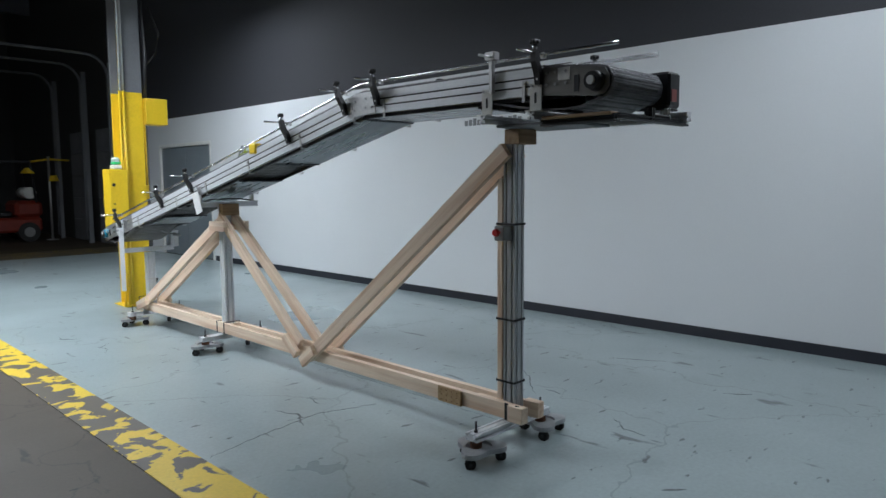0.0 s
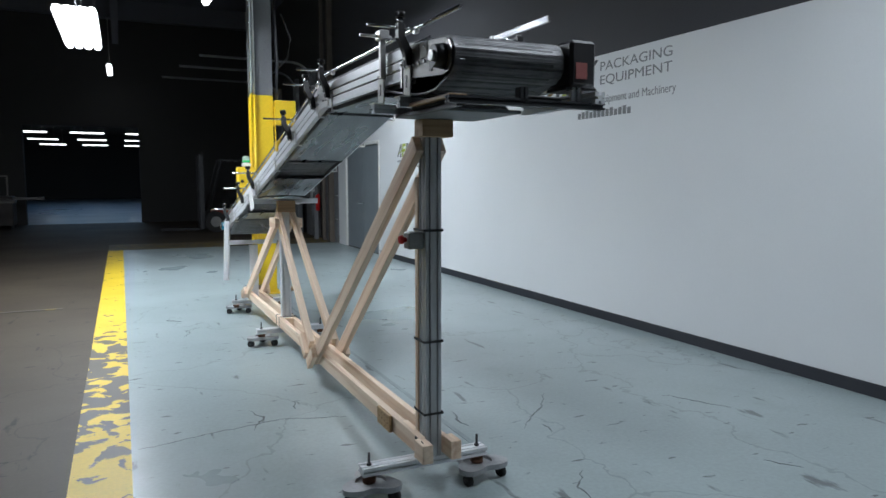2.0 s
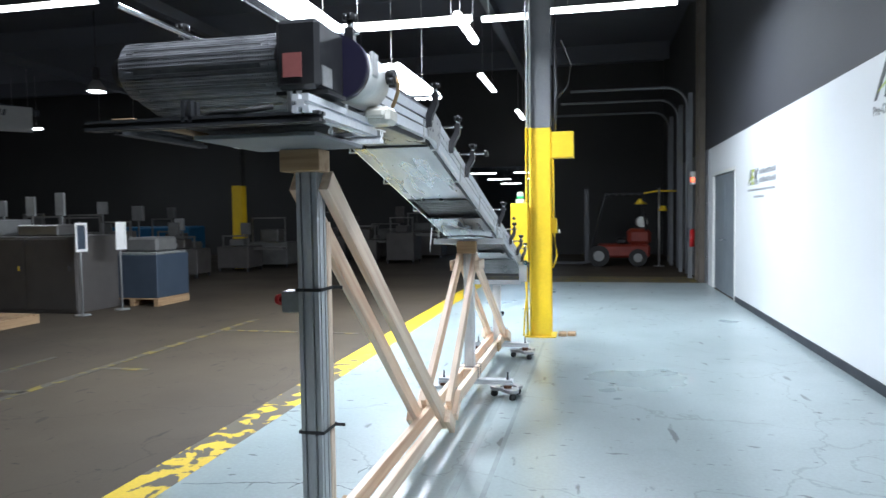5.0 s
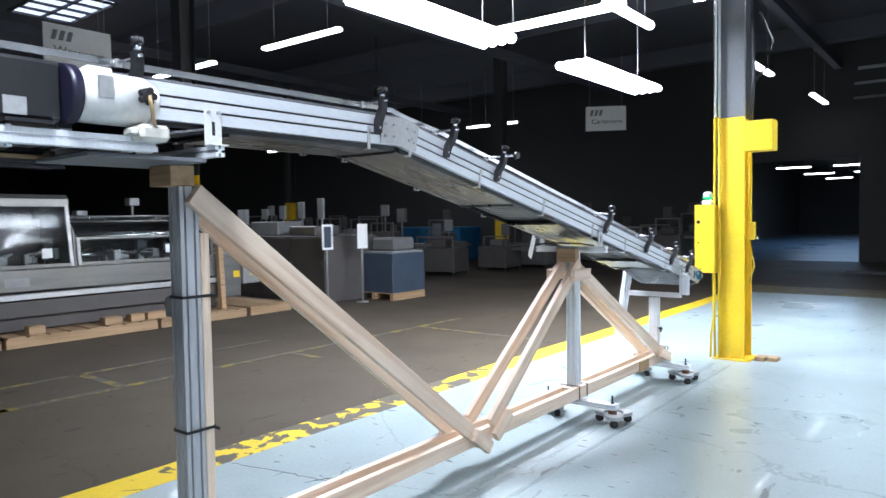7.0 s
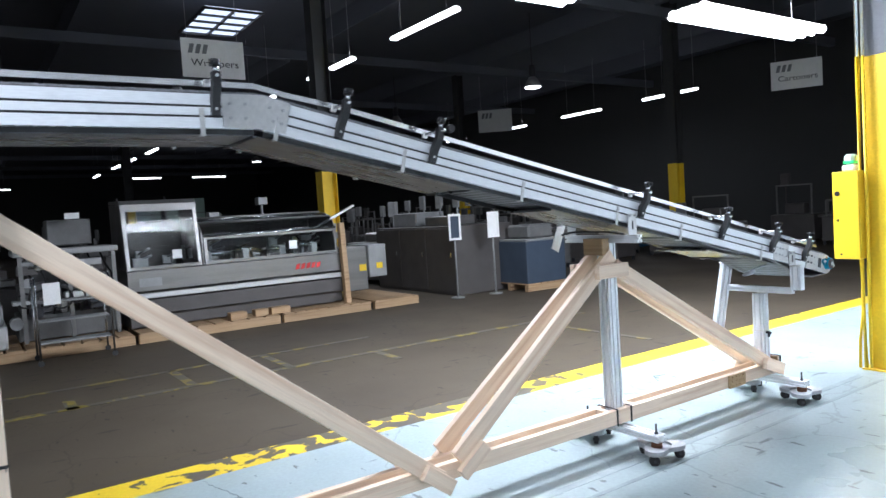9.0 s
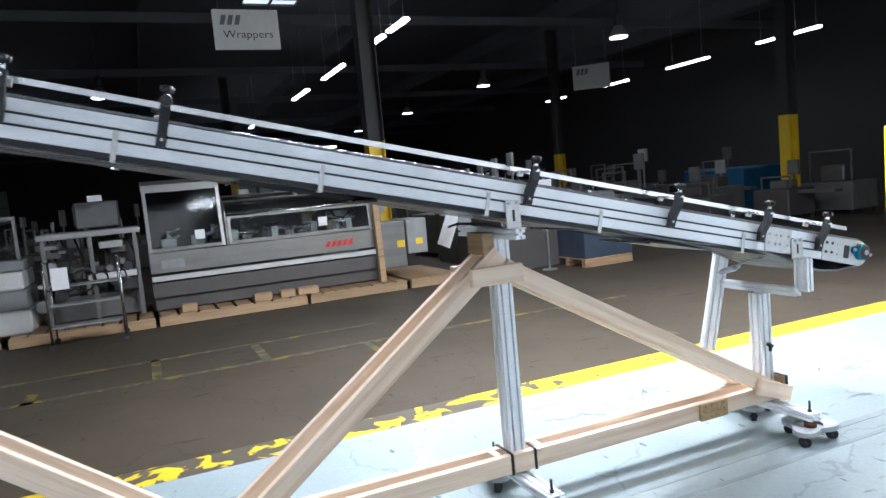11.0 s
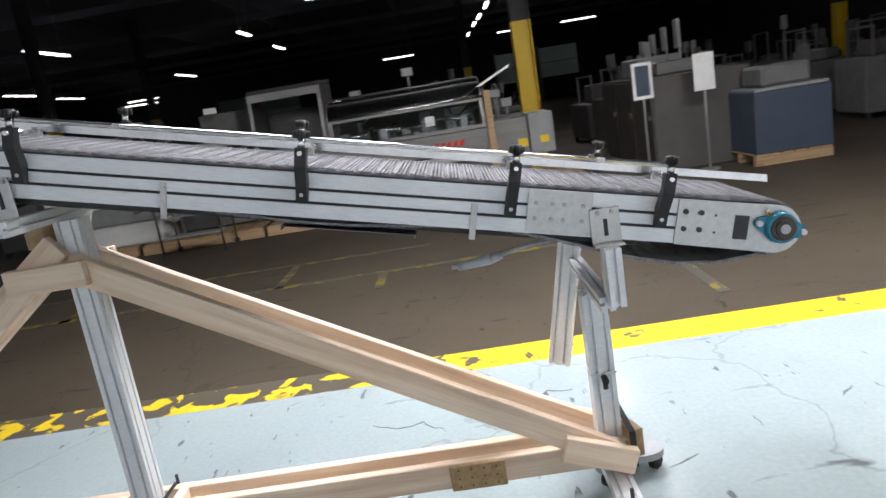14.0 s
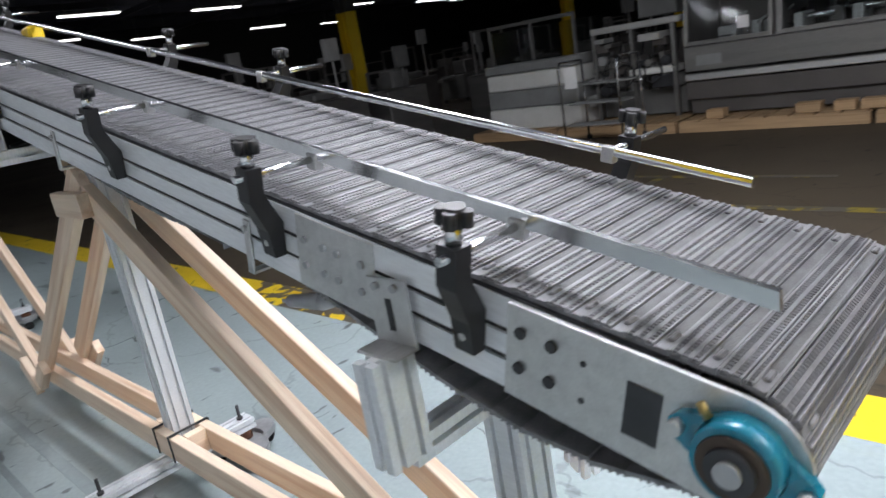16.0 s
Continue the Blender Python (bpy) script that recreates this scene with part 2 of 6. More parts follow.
EPOXY = floor_mat("epoxy_floor", (0.35, 0.42, 0.425), (0.255, 0.305, 0.31), (0.16, 0.19, 0.19), 0.3, 0.15, 0.3)
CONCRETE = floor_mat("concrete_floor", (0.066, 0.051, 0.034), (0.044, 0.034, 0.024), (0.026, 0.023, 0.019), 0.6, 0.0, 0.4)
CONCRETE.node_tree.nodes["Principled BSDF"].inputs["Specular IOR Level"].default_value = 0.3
LINE = worn_paint("yellow_line", (0.72, 0.5, 0.02), (0.085, 0.07, 0.052), 3.6, 6.6)
LINEOLD = worn_paint("old_yellow_line", (0.2, 0.15, 0.02), (0.058, 0.051, 0.042), -30, 40)
WALLWHITE = mat("white_wall", (0.72, 0.74, 0.75), 0.55, 0, (0.68, 0.7, 0.71), 0.8, 0.5, grain=0.02)
WALLBLACK = mat("black_wall", (0.036, 0.037, 0.043), 0.7, 0, (0.046, 0.047, 0.054), 0.5, 0.6)
WALLDARK = mat("dark_wall", (0.042, 0.043, 0.042), 0.7, 0, (0.056, 0.056, 0.055), 0.6, 0.6)
CEIL = mat("dark_ceiling", (0.11, 0.117, 0.14), 0.8, 0, (0.14, 0.147, 0.17), 0.5, 0.6)
BASEB = mat("black_baseboard", (0.02, 0.022, 0.03), 0.4, 0, (0.03, 0.03, 0.04), 3, 0.4)
DOORGREY = mat("door_grey", (0.2, 0.23, 0.25), 0.45, 0, (0.17, 0.2, 0.22), 2, 0.5)
INKGREY = mat("sign_grey", (0.2, 0.21, 0.22), 0.3)
INKDARK = mat("sign_dark", (0.03, 0.035, 0.04), 0.5, 0, (0.1, 0.11, 0.12), 4, 0.8)
INKGREEN = mat("sign_green", (0.42, 0.5, 0.03), 0.5, 0, (0.2, 0.28, 0.02), 4, 0.7)
PANELGREEN = mat("green_panel", (0.25, 0.34, 0.3), 0.6, 0, (0.2, 0.27, 0.24), 1, 0.6)

# ---- building helpers ----
I4 = Matrix.Identity(4)


def box(bm, lo, hi, m=I4, bevel=0.0):
    """A box between two corners, its edges rounded off by bevel."""
    c = [(a + b) / 2 for a, b in zip(lo, hi)]
    d = [abs(b - a) for a, b in zip(lo, hi)]
    t = bmesh.new()
    bmesh.ops.create_cube(t, size=1, matrix=Matrix.LocRotScale(c, None, d))
    if bevel:
        bmesh.ops.bevel(t, geom=t.edges[:], offset=bevel, segments=1, affect="EDGES")
    join(bm, t, m)


def join(bm, t, m=I4):
    t.transform(m)
    made = [bm.verts.new(v.co) for v in t.verts]
    t.verts.index_update()
    for f in t.faces:
        try:
            bm.faces.new([made[v.index] for v in f.verts]).smooth = f.smooth
        except ValueError:
            pass
    t.free()


def cyl(bm, a, b, r, n=16, r2=None, smooth=True):
    """A round bar from a to b."""
    a, b = Vector(a), Vector(b)
    t = bmesh.new()
    bmesh.ops.create_cone(t, cap_ends=True, segments=n, radius1=r, radius2=r if r2 is None else r2, depth=(b - a).length)
    for f in t.faces:
        f.smooth = smooth and len(f.verts) == 4
    join(bm, t, Matrix.Translation((a + b) / 2) @ (b - a).to_track_quat("Z", "Y").to_matrix().to_4x4())


def tube(bm, pts, r, n=10):
    """A bent round bar through the points."""
    pts = [Vector(p) for p in pts]
    rings = []
    for i, p in enumerate(pts):
        d = (pts[min(i + 1, len(pts) - 1)] - pts[max(i - 1, 0)]).normalized()
        q = d.to_track_quat("Z", "Y")
        rings.append([bm.verts.new(p + q @ Vector((r * math.cos(2 * math.pi * k / n), r * math.sin(2 * math.pi * k / n), 0))) for k in range(n)])
    for a, b in zip(rings, rings[1:]):
        for k in range(n):
            bm.faces.new((a[k], a[(k + 1) % n], b[(k + 1) % n], b[k])).smooth = True
    bm.faces.new(rings[0][::-1]), bm.faces.new(rings[-1])


def prism(bm, outline, lo, hi, m=I4):
    """An outline in the local x-y plane, drawn out from z lo to hi."""
    a = [bm.verts.new(m @ Vector((x, y, lo))) for x, y in outline]
    b = [bm.verts.new(m @ Vector((x, y, hi))) for x, y in outline]
    k = len(outline)
    bm.faces.new(a[::-1]), bm.faces.new(b)
    for i in range(k):
        bm.faces.new((a[i], a[(i + 1) % k], b[(i + 1) % k], b[i]))


def slotted(w, h, slots_w, slots_h, gap=0.010, deep=0.013):
    """The section of a T-slot profile: a rectangle with grooves in its faces."""
    pts = []
    for (ux, uy), (nx, ny), length, depth, slots in (((1, 0), (0, -1), w, h, slots_w), ((0, 1), (1, 0), h, w, slots_h), ((-1, 0), (0, 1), w, h, slots_w), ((0, -1), (-1, 0), h, w, slots_h)):
        pts.append((-ux * length / 2 + nx * depth / 2, -uy * length / 2 + ny * depth / 2))
        for s in sorted(slots if (ux + uy) > 0 else [-v for v in slots]):
            for o, dd in ((-gap / 2, 0), (-gap / 2, deep), (gap / 2, deep), (gap / 2, 0)):
                pts.append((ux * (s + o) + nx * (depth / 2 - dd), uy * (s + o) + ny * (depth / 2 - dd)))
    return pts


def part(name, bm, material, parent=None, label="", m=None):
    """Links a bmesh as one mesh object, under a thing or a part."""
    bmesh.ops.recalc_face_normals(bm, faces=bm.faces[:])
    me = bpy.data.meshes.new(name)
    bm.to_mesh(me)
    bm.free()
    me.materials.append(material)
    ob = new(name, me)
    if m is not None:
        ob.matrix_basis = m
    if parent is not None:
        ob.parent = parent
    if label:
        tagged(ob, label)
    return ob


def again(ob, m, parent=None):
    """Another object on the same mesh."""
    o = new(ob.name.split(".")[0], ob.data)
    o.matrix_basis = m
    o.parent = parent if parent is not None else ob.parent
    return o


def thing(name, x, y, z, label, category, group="", kind="", turn=0):
    e = tagged(new(name), label, category, group, kind)
    e.empty_display_size = 0.1
    e.matrix_basis = pose(x, y, z, 0, 0, turn)
    return e


def B():
    return bmesh.new()


def bx(name, lo, hi, material, parent=None, label="", bevel=0.0, m=None):
    bm = B()
    box(bm, lo, hi, bevel=bevel)
    return part(name, bm, material, parent, label, m)


def lettering(name, text, size, material, m, parent, squeeze=1.0):
    """Flat letters in the built-in font, as a mesh."""
    cu = bpy.data.curves.new(name, "FONT")
    cu.body, cu.size, cu.extrude = text, size, 0.001
    tmp = new("tmp", cu)
    bpy.context.view_layer.update()
    me = bpy.data.meshes.new_from_object(tmp.evaluated_get(bpy.context.evaluated_depsgraph_get()))
    bpy.data.objects.remove(tmp)
    me.materials.clear()
    me.materials.append(material)
    ob = new(name, me)
    xs = [v.co.x for v in me.vertices]
    ob.matrix_basis = m @ Matrix.Diagonal((squeeze / (max(xs) - min(xs)) if squeeze > 0 else 1, 1, 1, 1))
    ob.parent = parent
    return ob


# ---- floor, walls, ceiling ----
WX = 6.295
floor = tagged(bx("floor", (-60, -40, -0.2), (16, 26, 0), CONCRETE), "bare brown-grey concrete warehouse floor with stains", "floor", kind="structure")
tagged(bx("floor_epoxy", (1.66, -8, -0.1), (WX, 15.45, 0.004), EPOXY), "pale blue-green epoxy floor coat with scuffs and cracks", "floor", kind="structure")
tagged(bx("floor_line", (1.375, -8, -0.1), (1.66, 15.45, 0.0045), LINE), "yellow painted floor line, chipped and worn", "floor marking", kind="structure")
tagged(bx("floor_line_far", (1.375, 15.45, -0.1), (WX, 16.9, 0.004), worn_paint("far_line", (0.2, 0.15, 0.02), (0.09, 0.075, 0.05), -30, 40)), "wide faded yellow floor band across the aisle", "floor marking", kind="structure")
for lo, hi in (((-1.0, 1.0), (-0.9, 9.4)), ((-1.9, 1.5), (-1.82, 6.5)), ((-1.85, 5.05), (-0.95, 5.14)), ((-1.3, 3.0), (-0.9, 3.1)), ((-1.9, 4.05), (-0.95, 4.14)), ((-0.95, 8.4), (1.0, 8.48)), ((-0.95, 6.05), (-0.4, 6.13))):
    tagged(bx("floor_marking", (*lo, -0.05), (*hi, 0.003), LINEOLD), "thin faded yellow bay line on concrete", "floor marking", kind="structure")
# strips beside the support frame: the conveyor rails' shadow painted on the epoxy
for x0, x1 in ((3.22, 3.27), (3.40, 3.43)):
    tagged(bx("floor_joint", (x0, 2.5, -0.05), (x1, 8.2, 0.0055), mat("joint_filler", (0.2, 0.24, 0.245), 0.4, 0, (0.3, 0.36, 0.365), 4, 0.9)), "dark strip painted on the floor as conveyor rail shadow", "floor marking", kind="structure")


def scuff(width, *points):
    """A dark tyre scuff or chipped crack in the epoxy: a ragged ribbon that tapers at both ends."""
    r = random.Random(int(points[0][0] * 977 + points[0][1] * 331))
    line = []
    for (ax, ay), (bx_, by) in zip(points, points[1:]):
        n = max(3, int(math.hypot(bx_ - ax, by - ay) / 0.035))
        line += [(ax + (bx_ - ax) * k / n + r.uniform(-0.012, 0.012), ay + (by - ay) * k / n + r.uniform(-0.012, 0.012)) for k in range(n)]
    line.append(points[-1])
    bm = B()
    rows = []
    for k, (x, y) in enumerate(line):
        (px, py), (qx, qy) = line[max(k - 1, 0)], line[min(k + 1, len(line) - 1)]
        d = Vector((py - qy, qx - px, 0)).normalized() * width * min(1.0, 0.15 + 2.2 * min(k, len(line) - 1 - k) / len(line)) * r.uniform(0.35, 1.0)
        rows.append([bm.verts.new((x + s * d.x, y + s * d.y, z)) for s, z in ((-1, 0.003), (-1, 0.0052), (1, 0.0052), (1, 0.003))])
    for a, b in zip(rows, rows[1:]):
        for k in range(4):
            bm.faces.new((a[k], a[(k + 1) % 4], b[(k + 1) % 4], b[k]))
    bm.faces.new(rows[0][::-1]), bm.faces.new(rows[-1])
    tagged(part("floor_scuff", bm, SCUFF), "dark scuff mark worn into the epoxy floor", "floor marking", "floor scuffs", "structure")


SCUFF = mat("scuffed_epoxy", (0.06, 0.068, 0.068), 0.5, 0, (0.14, 0.165, 0.165), 30, 0.9)
for width, pts in ((0.008, ((5.05, 2.96), (5.13, 2.78), (5.23, 2.6))), (0.006, ((4.28, 3.36), (4.1, 3.12), (3.95, 3.0), (3.8, 2.84))), (0.02, ((3.49, 3.5), (3.51, 3.43))), (0.008, ((3.55, 3.3), (3.5, 3.12), (3.52, 3.02))),
                   (0.009, ((2.36, 3.86), (2.42, 3.7), (2.33, 3.5))), (0.008, ((2.66, 3.93), (2.64, 3.78))), (0.005, ((1.7, 3.45), (2.1, 3.55), (2.5, 3.62), (2.9, 3.5))), (0.01, ((5.22, 7.47), (5.36, 7.46))),
                   (0.011, ((2.44, 8.4), (2.52, 8.33))), (0.009, ((2.8, 7.62), (2.86, 7.5))), (0.005, ((2.15, 6.3), (2.22, 6.42), (2.2, 6.55), (2.32, 6.66))), (0.007, ((2.2, 7.05), (2.05, 7.15), (2.08, 7.28))),
                   (0.008, ((3.95, 2.86), (3.92, 2.72))), (0.007, ((3.75, 2.2), (3.62, 2.05), (3.6, 1.9))), (0.009, ((4.7, 1.9), (4.82, 1.75))), (0.006, ((2.3, 1.9), (2.45, 1.7), (2.4, 1.45))), (0.012, ((3.0, 1.5), (3.1, 1.42)))):
    scuff(width, *pts)

wall = thing("wall_east", WX, 0, 0, "white painted partition wall with black upper part", "wall", kind="structure")
bm = B()
box(bm, (WX, -12, 0), (WX + 0.2, 12.33, 2.79)), box(bm, (WX, 14.6, 0), (WX + 0.2, 15.45, 2.79)), box(bm, (WX, 12.33, 2.27), (WX + 0.2, 14.6, 2.79))
INV = Matrix.Translation((-WX, 0, 0))
part("white_panel", bm, WALLWHITE, wall, m=INV)
bx("black_panel", (WX + 0.003, -12, 2.79), (WX + 0.2, 15.45, 7), WALLBLACK, wall, "black painted upper wall", m=INV)
bm = B()
box(bm, (WX - 0.012, -12, 0.004), (WX, 12.27, 0.1), bevel=0.003)
tagged(part("baseboard", bm, BASEB), "black rubber baseboard along the white wall", "baseboard", kind="structure")
door = thing("door_1", WX, 13.46, 0, "grey steel double door in a pale frame, closed", "door", kind="structure")
for y0, y1 in ((-1.08, -0.004), (0.004, 1.08)):
    leaf = bx("leaf", (0.03, y0, 0.012), (0.075, y1, 2.2), DOORGREY, door, bevel=0.003)
    sgn = 1 if y0 < -0.5 else -1
    bm = B()
    cyl(bm, (0.03, -sgn * 0.09, 1.0), (-0.03, -sgn * 0.09, 1.0), 0.012), cyl(bm, (-0.03, -sgn * 0.09, 1.0), (-0.03, -sgn * 0.2, 1.0), 0.01)
    part("handle", bm, CHROME, leaf)
bm = B()
for lo, hi in (((-0.012, -1.135, 0.004), (0.09, -1.085, 2.27)), ((-0.012, 1.085, 0.004), (0.09, 1.135, 2.27)), ((-0.012, -1.085, 2.21), (0.09, 1.085, 2.27))):
    box(bm, lo, hi, bevel=0.004)
part("frame", bm, WHITE, door)

tagged(bx("wall_east_far", (WX + 0.1, 15.45, 0), (WX + 0.3, 26, 7), WALLDARK), "dark dusty wall beyond the partition", "wall", kind="structure")
north = thing("wall_north", 0, 26, 0, "dark far wall with a wide opening", "wall", kind="structure")
for lo, hi in (((-60, 0, 0), (-1.2, 0.3, 7)), ((2.3, 0, 0), (6.4, 0.3, 7)), ((-1.2, 0, 3.3), (2.3, 0.3, 7))):
    bx("panel", lo, hi, WALLDARK, north)
tagged(bx("floor_room", (-6, 26, -0.2), (8, 60, 0.003), mat("blue_floor", (0.1, 0.16, 0.22), 0.3, 0, (0.07, 0.11, 0.16), 0.5, 0.6)), "bluish floor of the further room", "floor", kind="structure")
for lo, hi in (((-6, 60, 0), (8, 60.2, 5)), ((-6.2, 26.3, 0), (-6, 60, 5)), ((8, 26.3, 0), (8.2, 60, 5)), ((-6, 26.3, 5), (8, 60, 5.2))):
    tagged(bx("wall_room", lo, hi, WALLDARK), "dark wall of the further room", "wall", kind="structure")
tagged(bx("wall_west", (-60.2, -40, 0), (-60, 26, 7), WALLDARK), "dark far wall of the hall", "wall", kind="structure")
tagged(bx("wall_south", (-60, -40.2, 0), (16, -40, 7), WALLDARK), "dark far wall of the hall", "wall", kind="structure")
tagged(bx("wall_south_east", (16, -40, 0), (16.2, -12, 7), WALLDARK), "dark wall behind the partition", "wall", kind="structure")
tagged(bx("wall_return", (WX, -12.2, 0), (16, -12, 7), WALLDARK), "dark wall behind the partition", "wall", kind="structure")
bm = B()
box(bm, (-60.2, -40.2, 6.9), (16.2, 26.3, 7.1))
for k in range(11):
    box(bm, (-60, -38 + k * 6.1, 6.35), (6.3, -37.85 + k * 6.1, 6.9))
for k in range(9):
    box(bm, (-56 + k * 7.2, -40, 6.1), (-55.8 + k * 7.2, 26, 6.35))
tagged(part("ceiling", bm, CEIL), "dark roof deck with steel beams", "ceiling", kind="structure")
for k, y in enumerate((-7.5, -4.5, 12.0, 15.0)):
    pn = thing("wall_panel", -44.0, y, 0, "pale green wall panel high up far away", "wall panel", "far wall panels", "structure")
    bx("panel", (-0.1, -1.3, 1.6), (0, 1.3, 3.6), PANELGREEN, pn, bevel=0.02)
    bx("rail", (0, -1.3, 2.55), (0.02, 1.3, 2.62), GREYPAINT, pn)
    bx("post", (-0.1, -1.4, 0), (0.05, -1.3, 3.8), GREYPAINT, pn)

# wall signs
sign = thing("wall_sign", WX - 0.002, 5.4, 2.4, "large company logo lettering on the white wall", "sign")
SM = Matrix(((0, 0, -1, 0), (-1, 0, 0, 0), (0, 1, 0, 0), (0, 0, 0, 1)))


def logo(parent, y0, z0, w, h):
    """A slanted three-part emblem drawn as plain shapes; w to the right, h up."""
    k = w / 0.95
    for pts, material in (([(0, 0), (0.06, 0), (0.3, 0.86), (0.3, 1), (0.22, 1)], INKDARK), ([(0.22, 0), (0.30, 0), (0.30, 1), (0.27, 0.8)], INKDARK), ([(0.05, 0.18), (0.36, 0.55), (0.62, 0.62), (0.36, 0.42)], INKGREEN),
                          ([(0.36, 0), (0.6, 0), (0.6, 0.2), (0.45, 0.2), (0.45, 0.4), (0.58, 0.4), (0.58, 0.58), (0.45, 0.58), (0.45, 0.8), (0.6, 0.8), (0.6, 1), (0.36, 1)], INKGREEN),
                          ([(0.66, 0), (0.75, 0), (0.75, 0.42), (0.92, 0), (1.02, 0), (0.84, 0.5), (1.0, 1), (0.9, 1), (0.75, 0.6), (0.75, 1), (0.66, 1)], INKDARK)):
        bm = B()
        off = 0.0015 if material is INKGREEN and len(pts) == 4 else 0.0
        prism(bm, [((x + 0.12 * y * 0.3) * w, y * h) for x, y in pts], off, off + 0.001, Matrix.Translation((0, y0, z0)) @ SM)
        part("emblem", bm, material, parent)


def bars(parent, y0, y1, z, h, n, material=INKGREY):
    """Unreadable lettering: short plain bars in a row."""
    bm = B()
    step = (y0 - y1) / n
    for i in range(n):
        box(bm, (-0.001, y0 - (i + 0.78) * step, z), (0, y0 - i * step, z + h * (0.75 + 0.25 * ((i * 7) % 3) / 2)))
    tagged(part("lettering", bm, material, parent), kind="stuff")


logo(sign, 1.07, 0.02, 0.97, 0.33)
lettering("lettering", "PACKAGING", 0.135, INKGREY, Matrix.Translation((0, 0.045, 0.225)) @ SM, sign, 1.05)
lettering("lettering", "EQUIPMENT", 0.135, INKGREY, Matrix.Translation((0, 0.045, 0.085)) @ SM, sign, 1.05)
lettering("lettering", "Pre-Owned Packaging Equipment and Machinery", 0.115, INKGREY, Matrix.Translation((0, 1.09, -0.105)) @ SM, sign, 2.16)
bars(sign, 0.41, -0.48, -0.25, 0.085, 13)
small = thing("wall_sign", WX - 0.002, 10.9, 1.9, "small company logo lettering on the white wall", "sign")
logo(small, 0.45, 0.0, 0.66, 0.235)
bars(small, -0.28, -1.25, 0.14, 0.075, 9)
bars(small, -0.28, -1.25, 0.02, 0.075, 9)
bars(small, 0.45, -1.2, -0.09, 0.035, 22)
bars(small, 0.05, -0.6, -0.19, 0.035, 10)

# ---- inclined conveyor ----
def bolts(parent, spots, x0, x1, r, m=None, n=8, name="bolt", material=CAST):
    """One bolt head for each (y, z) spot, from x0 out to x1; all share one mesh."""
    first = None
    base = m if m is not None else I4
    for p, q in spots:
        if first is None:
            bm = B()
            cyl(bm, (x0, 0, 0), (x1, 0, 0), r, n)
            first = part(name, bm, material, parent, m=base @ Matrix.Translation((0, p, q)))
        else:
            again(first, base @ Matrix.Translation((0, p, q)), parent)


CX, HW = 2.985, 0.235
KY, KZ, SLOPE = 3.42, 2.03, math.atan(0.2333)
conv = thing("incline_conveyor", CX, 4.7, 0, "inclined grey modular belt conveyor with aluminium side rails", "conveyor")
UP = Matrix.Translation((0, -4.7, 0)) @ Matrix.Translation((0, KY, KZ))
FLAT = UP
DOWN = UP @ Matrix.Rotation(-SLOPE, 4, "X")


def rail_section(side):
    """Outer face with two long grooves; local x outward."""
    o = [(-0.03, 0), (0, 0), (0, -0.042), (-0.012, -0.042), (-0.012, -0.051), (0, -0.051), (0, -0.081), (-0.012, -0.081), (-0.012, -0.090), (0, -0.090), (0, -0.13), (-0.03, -0.13)]
    return [(side * x, y) for x, y in o]


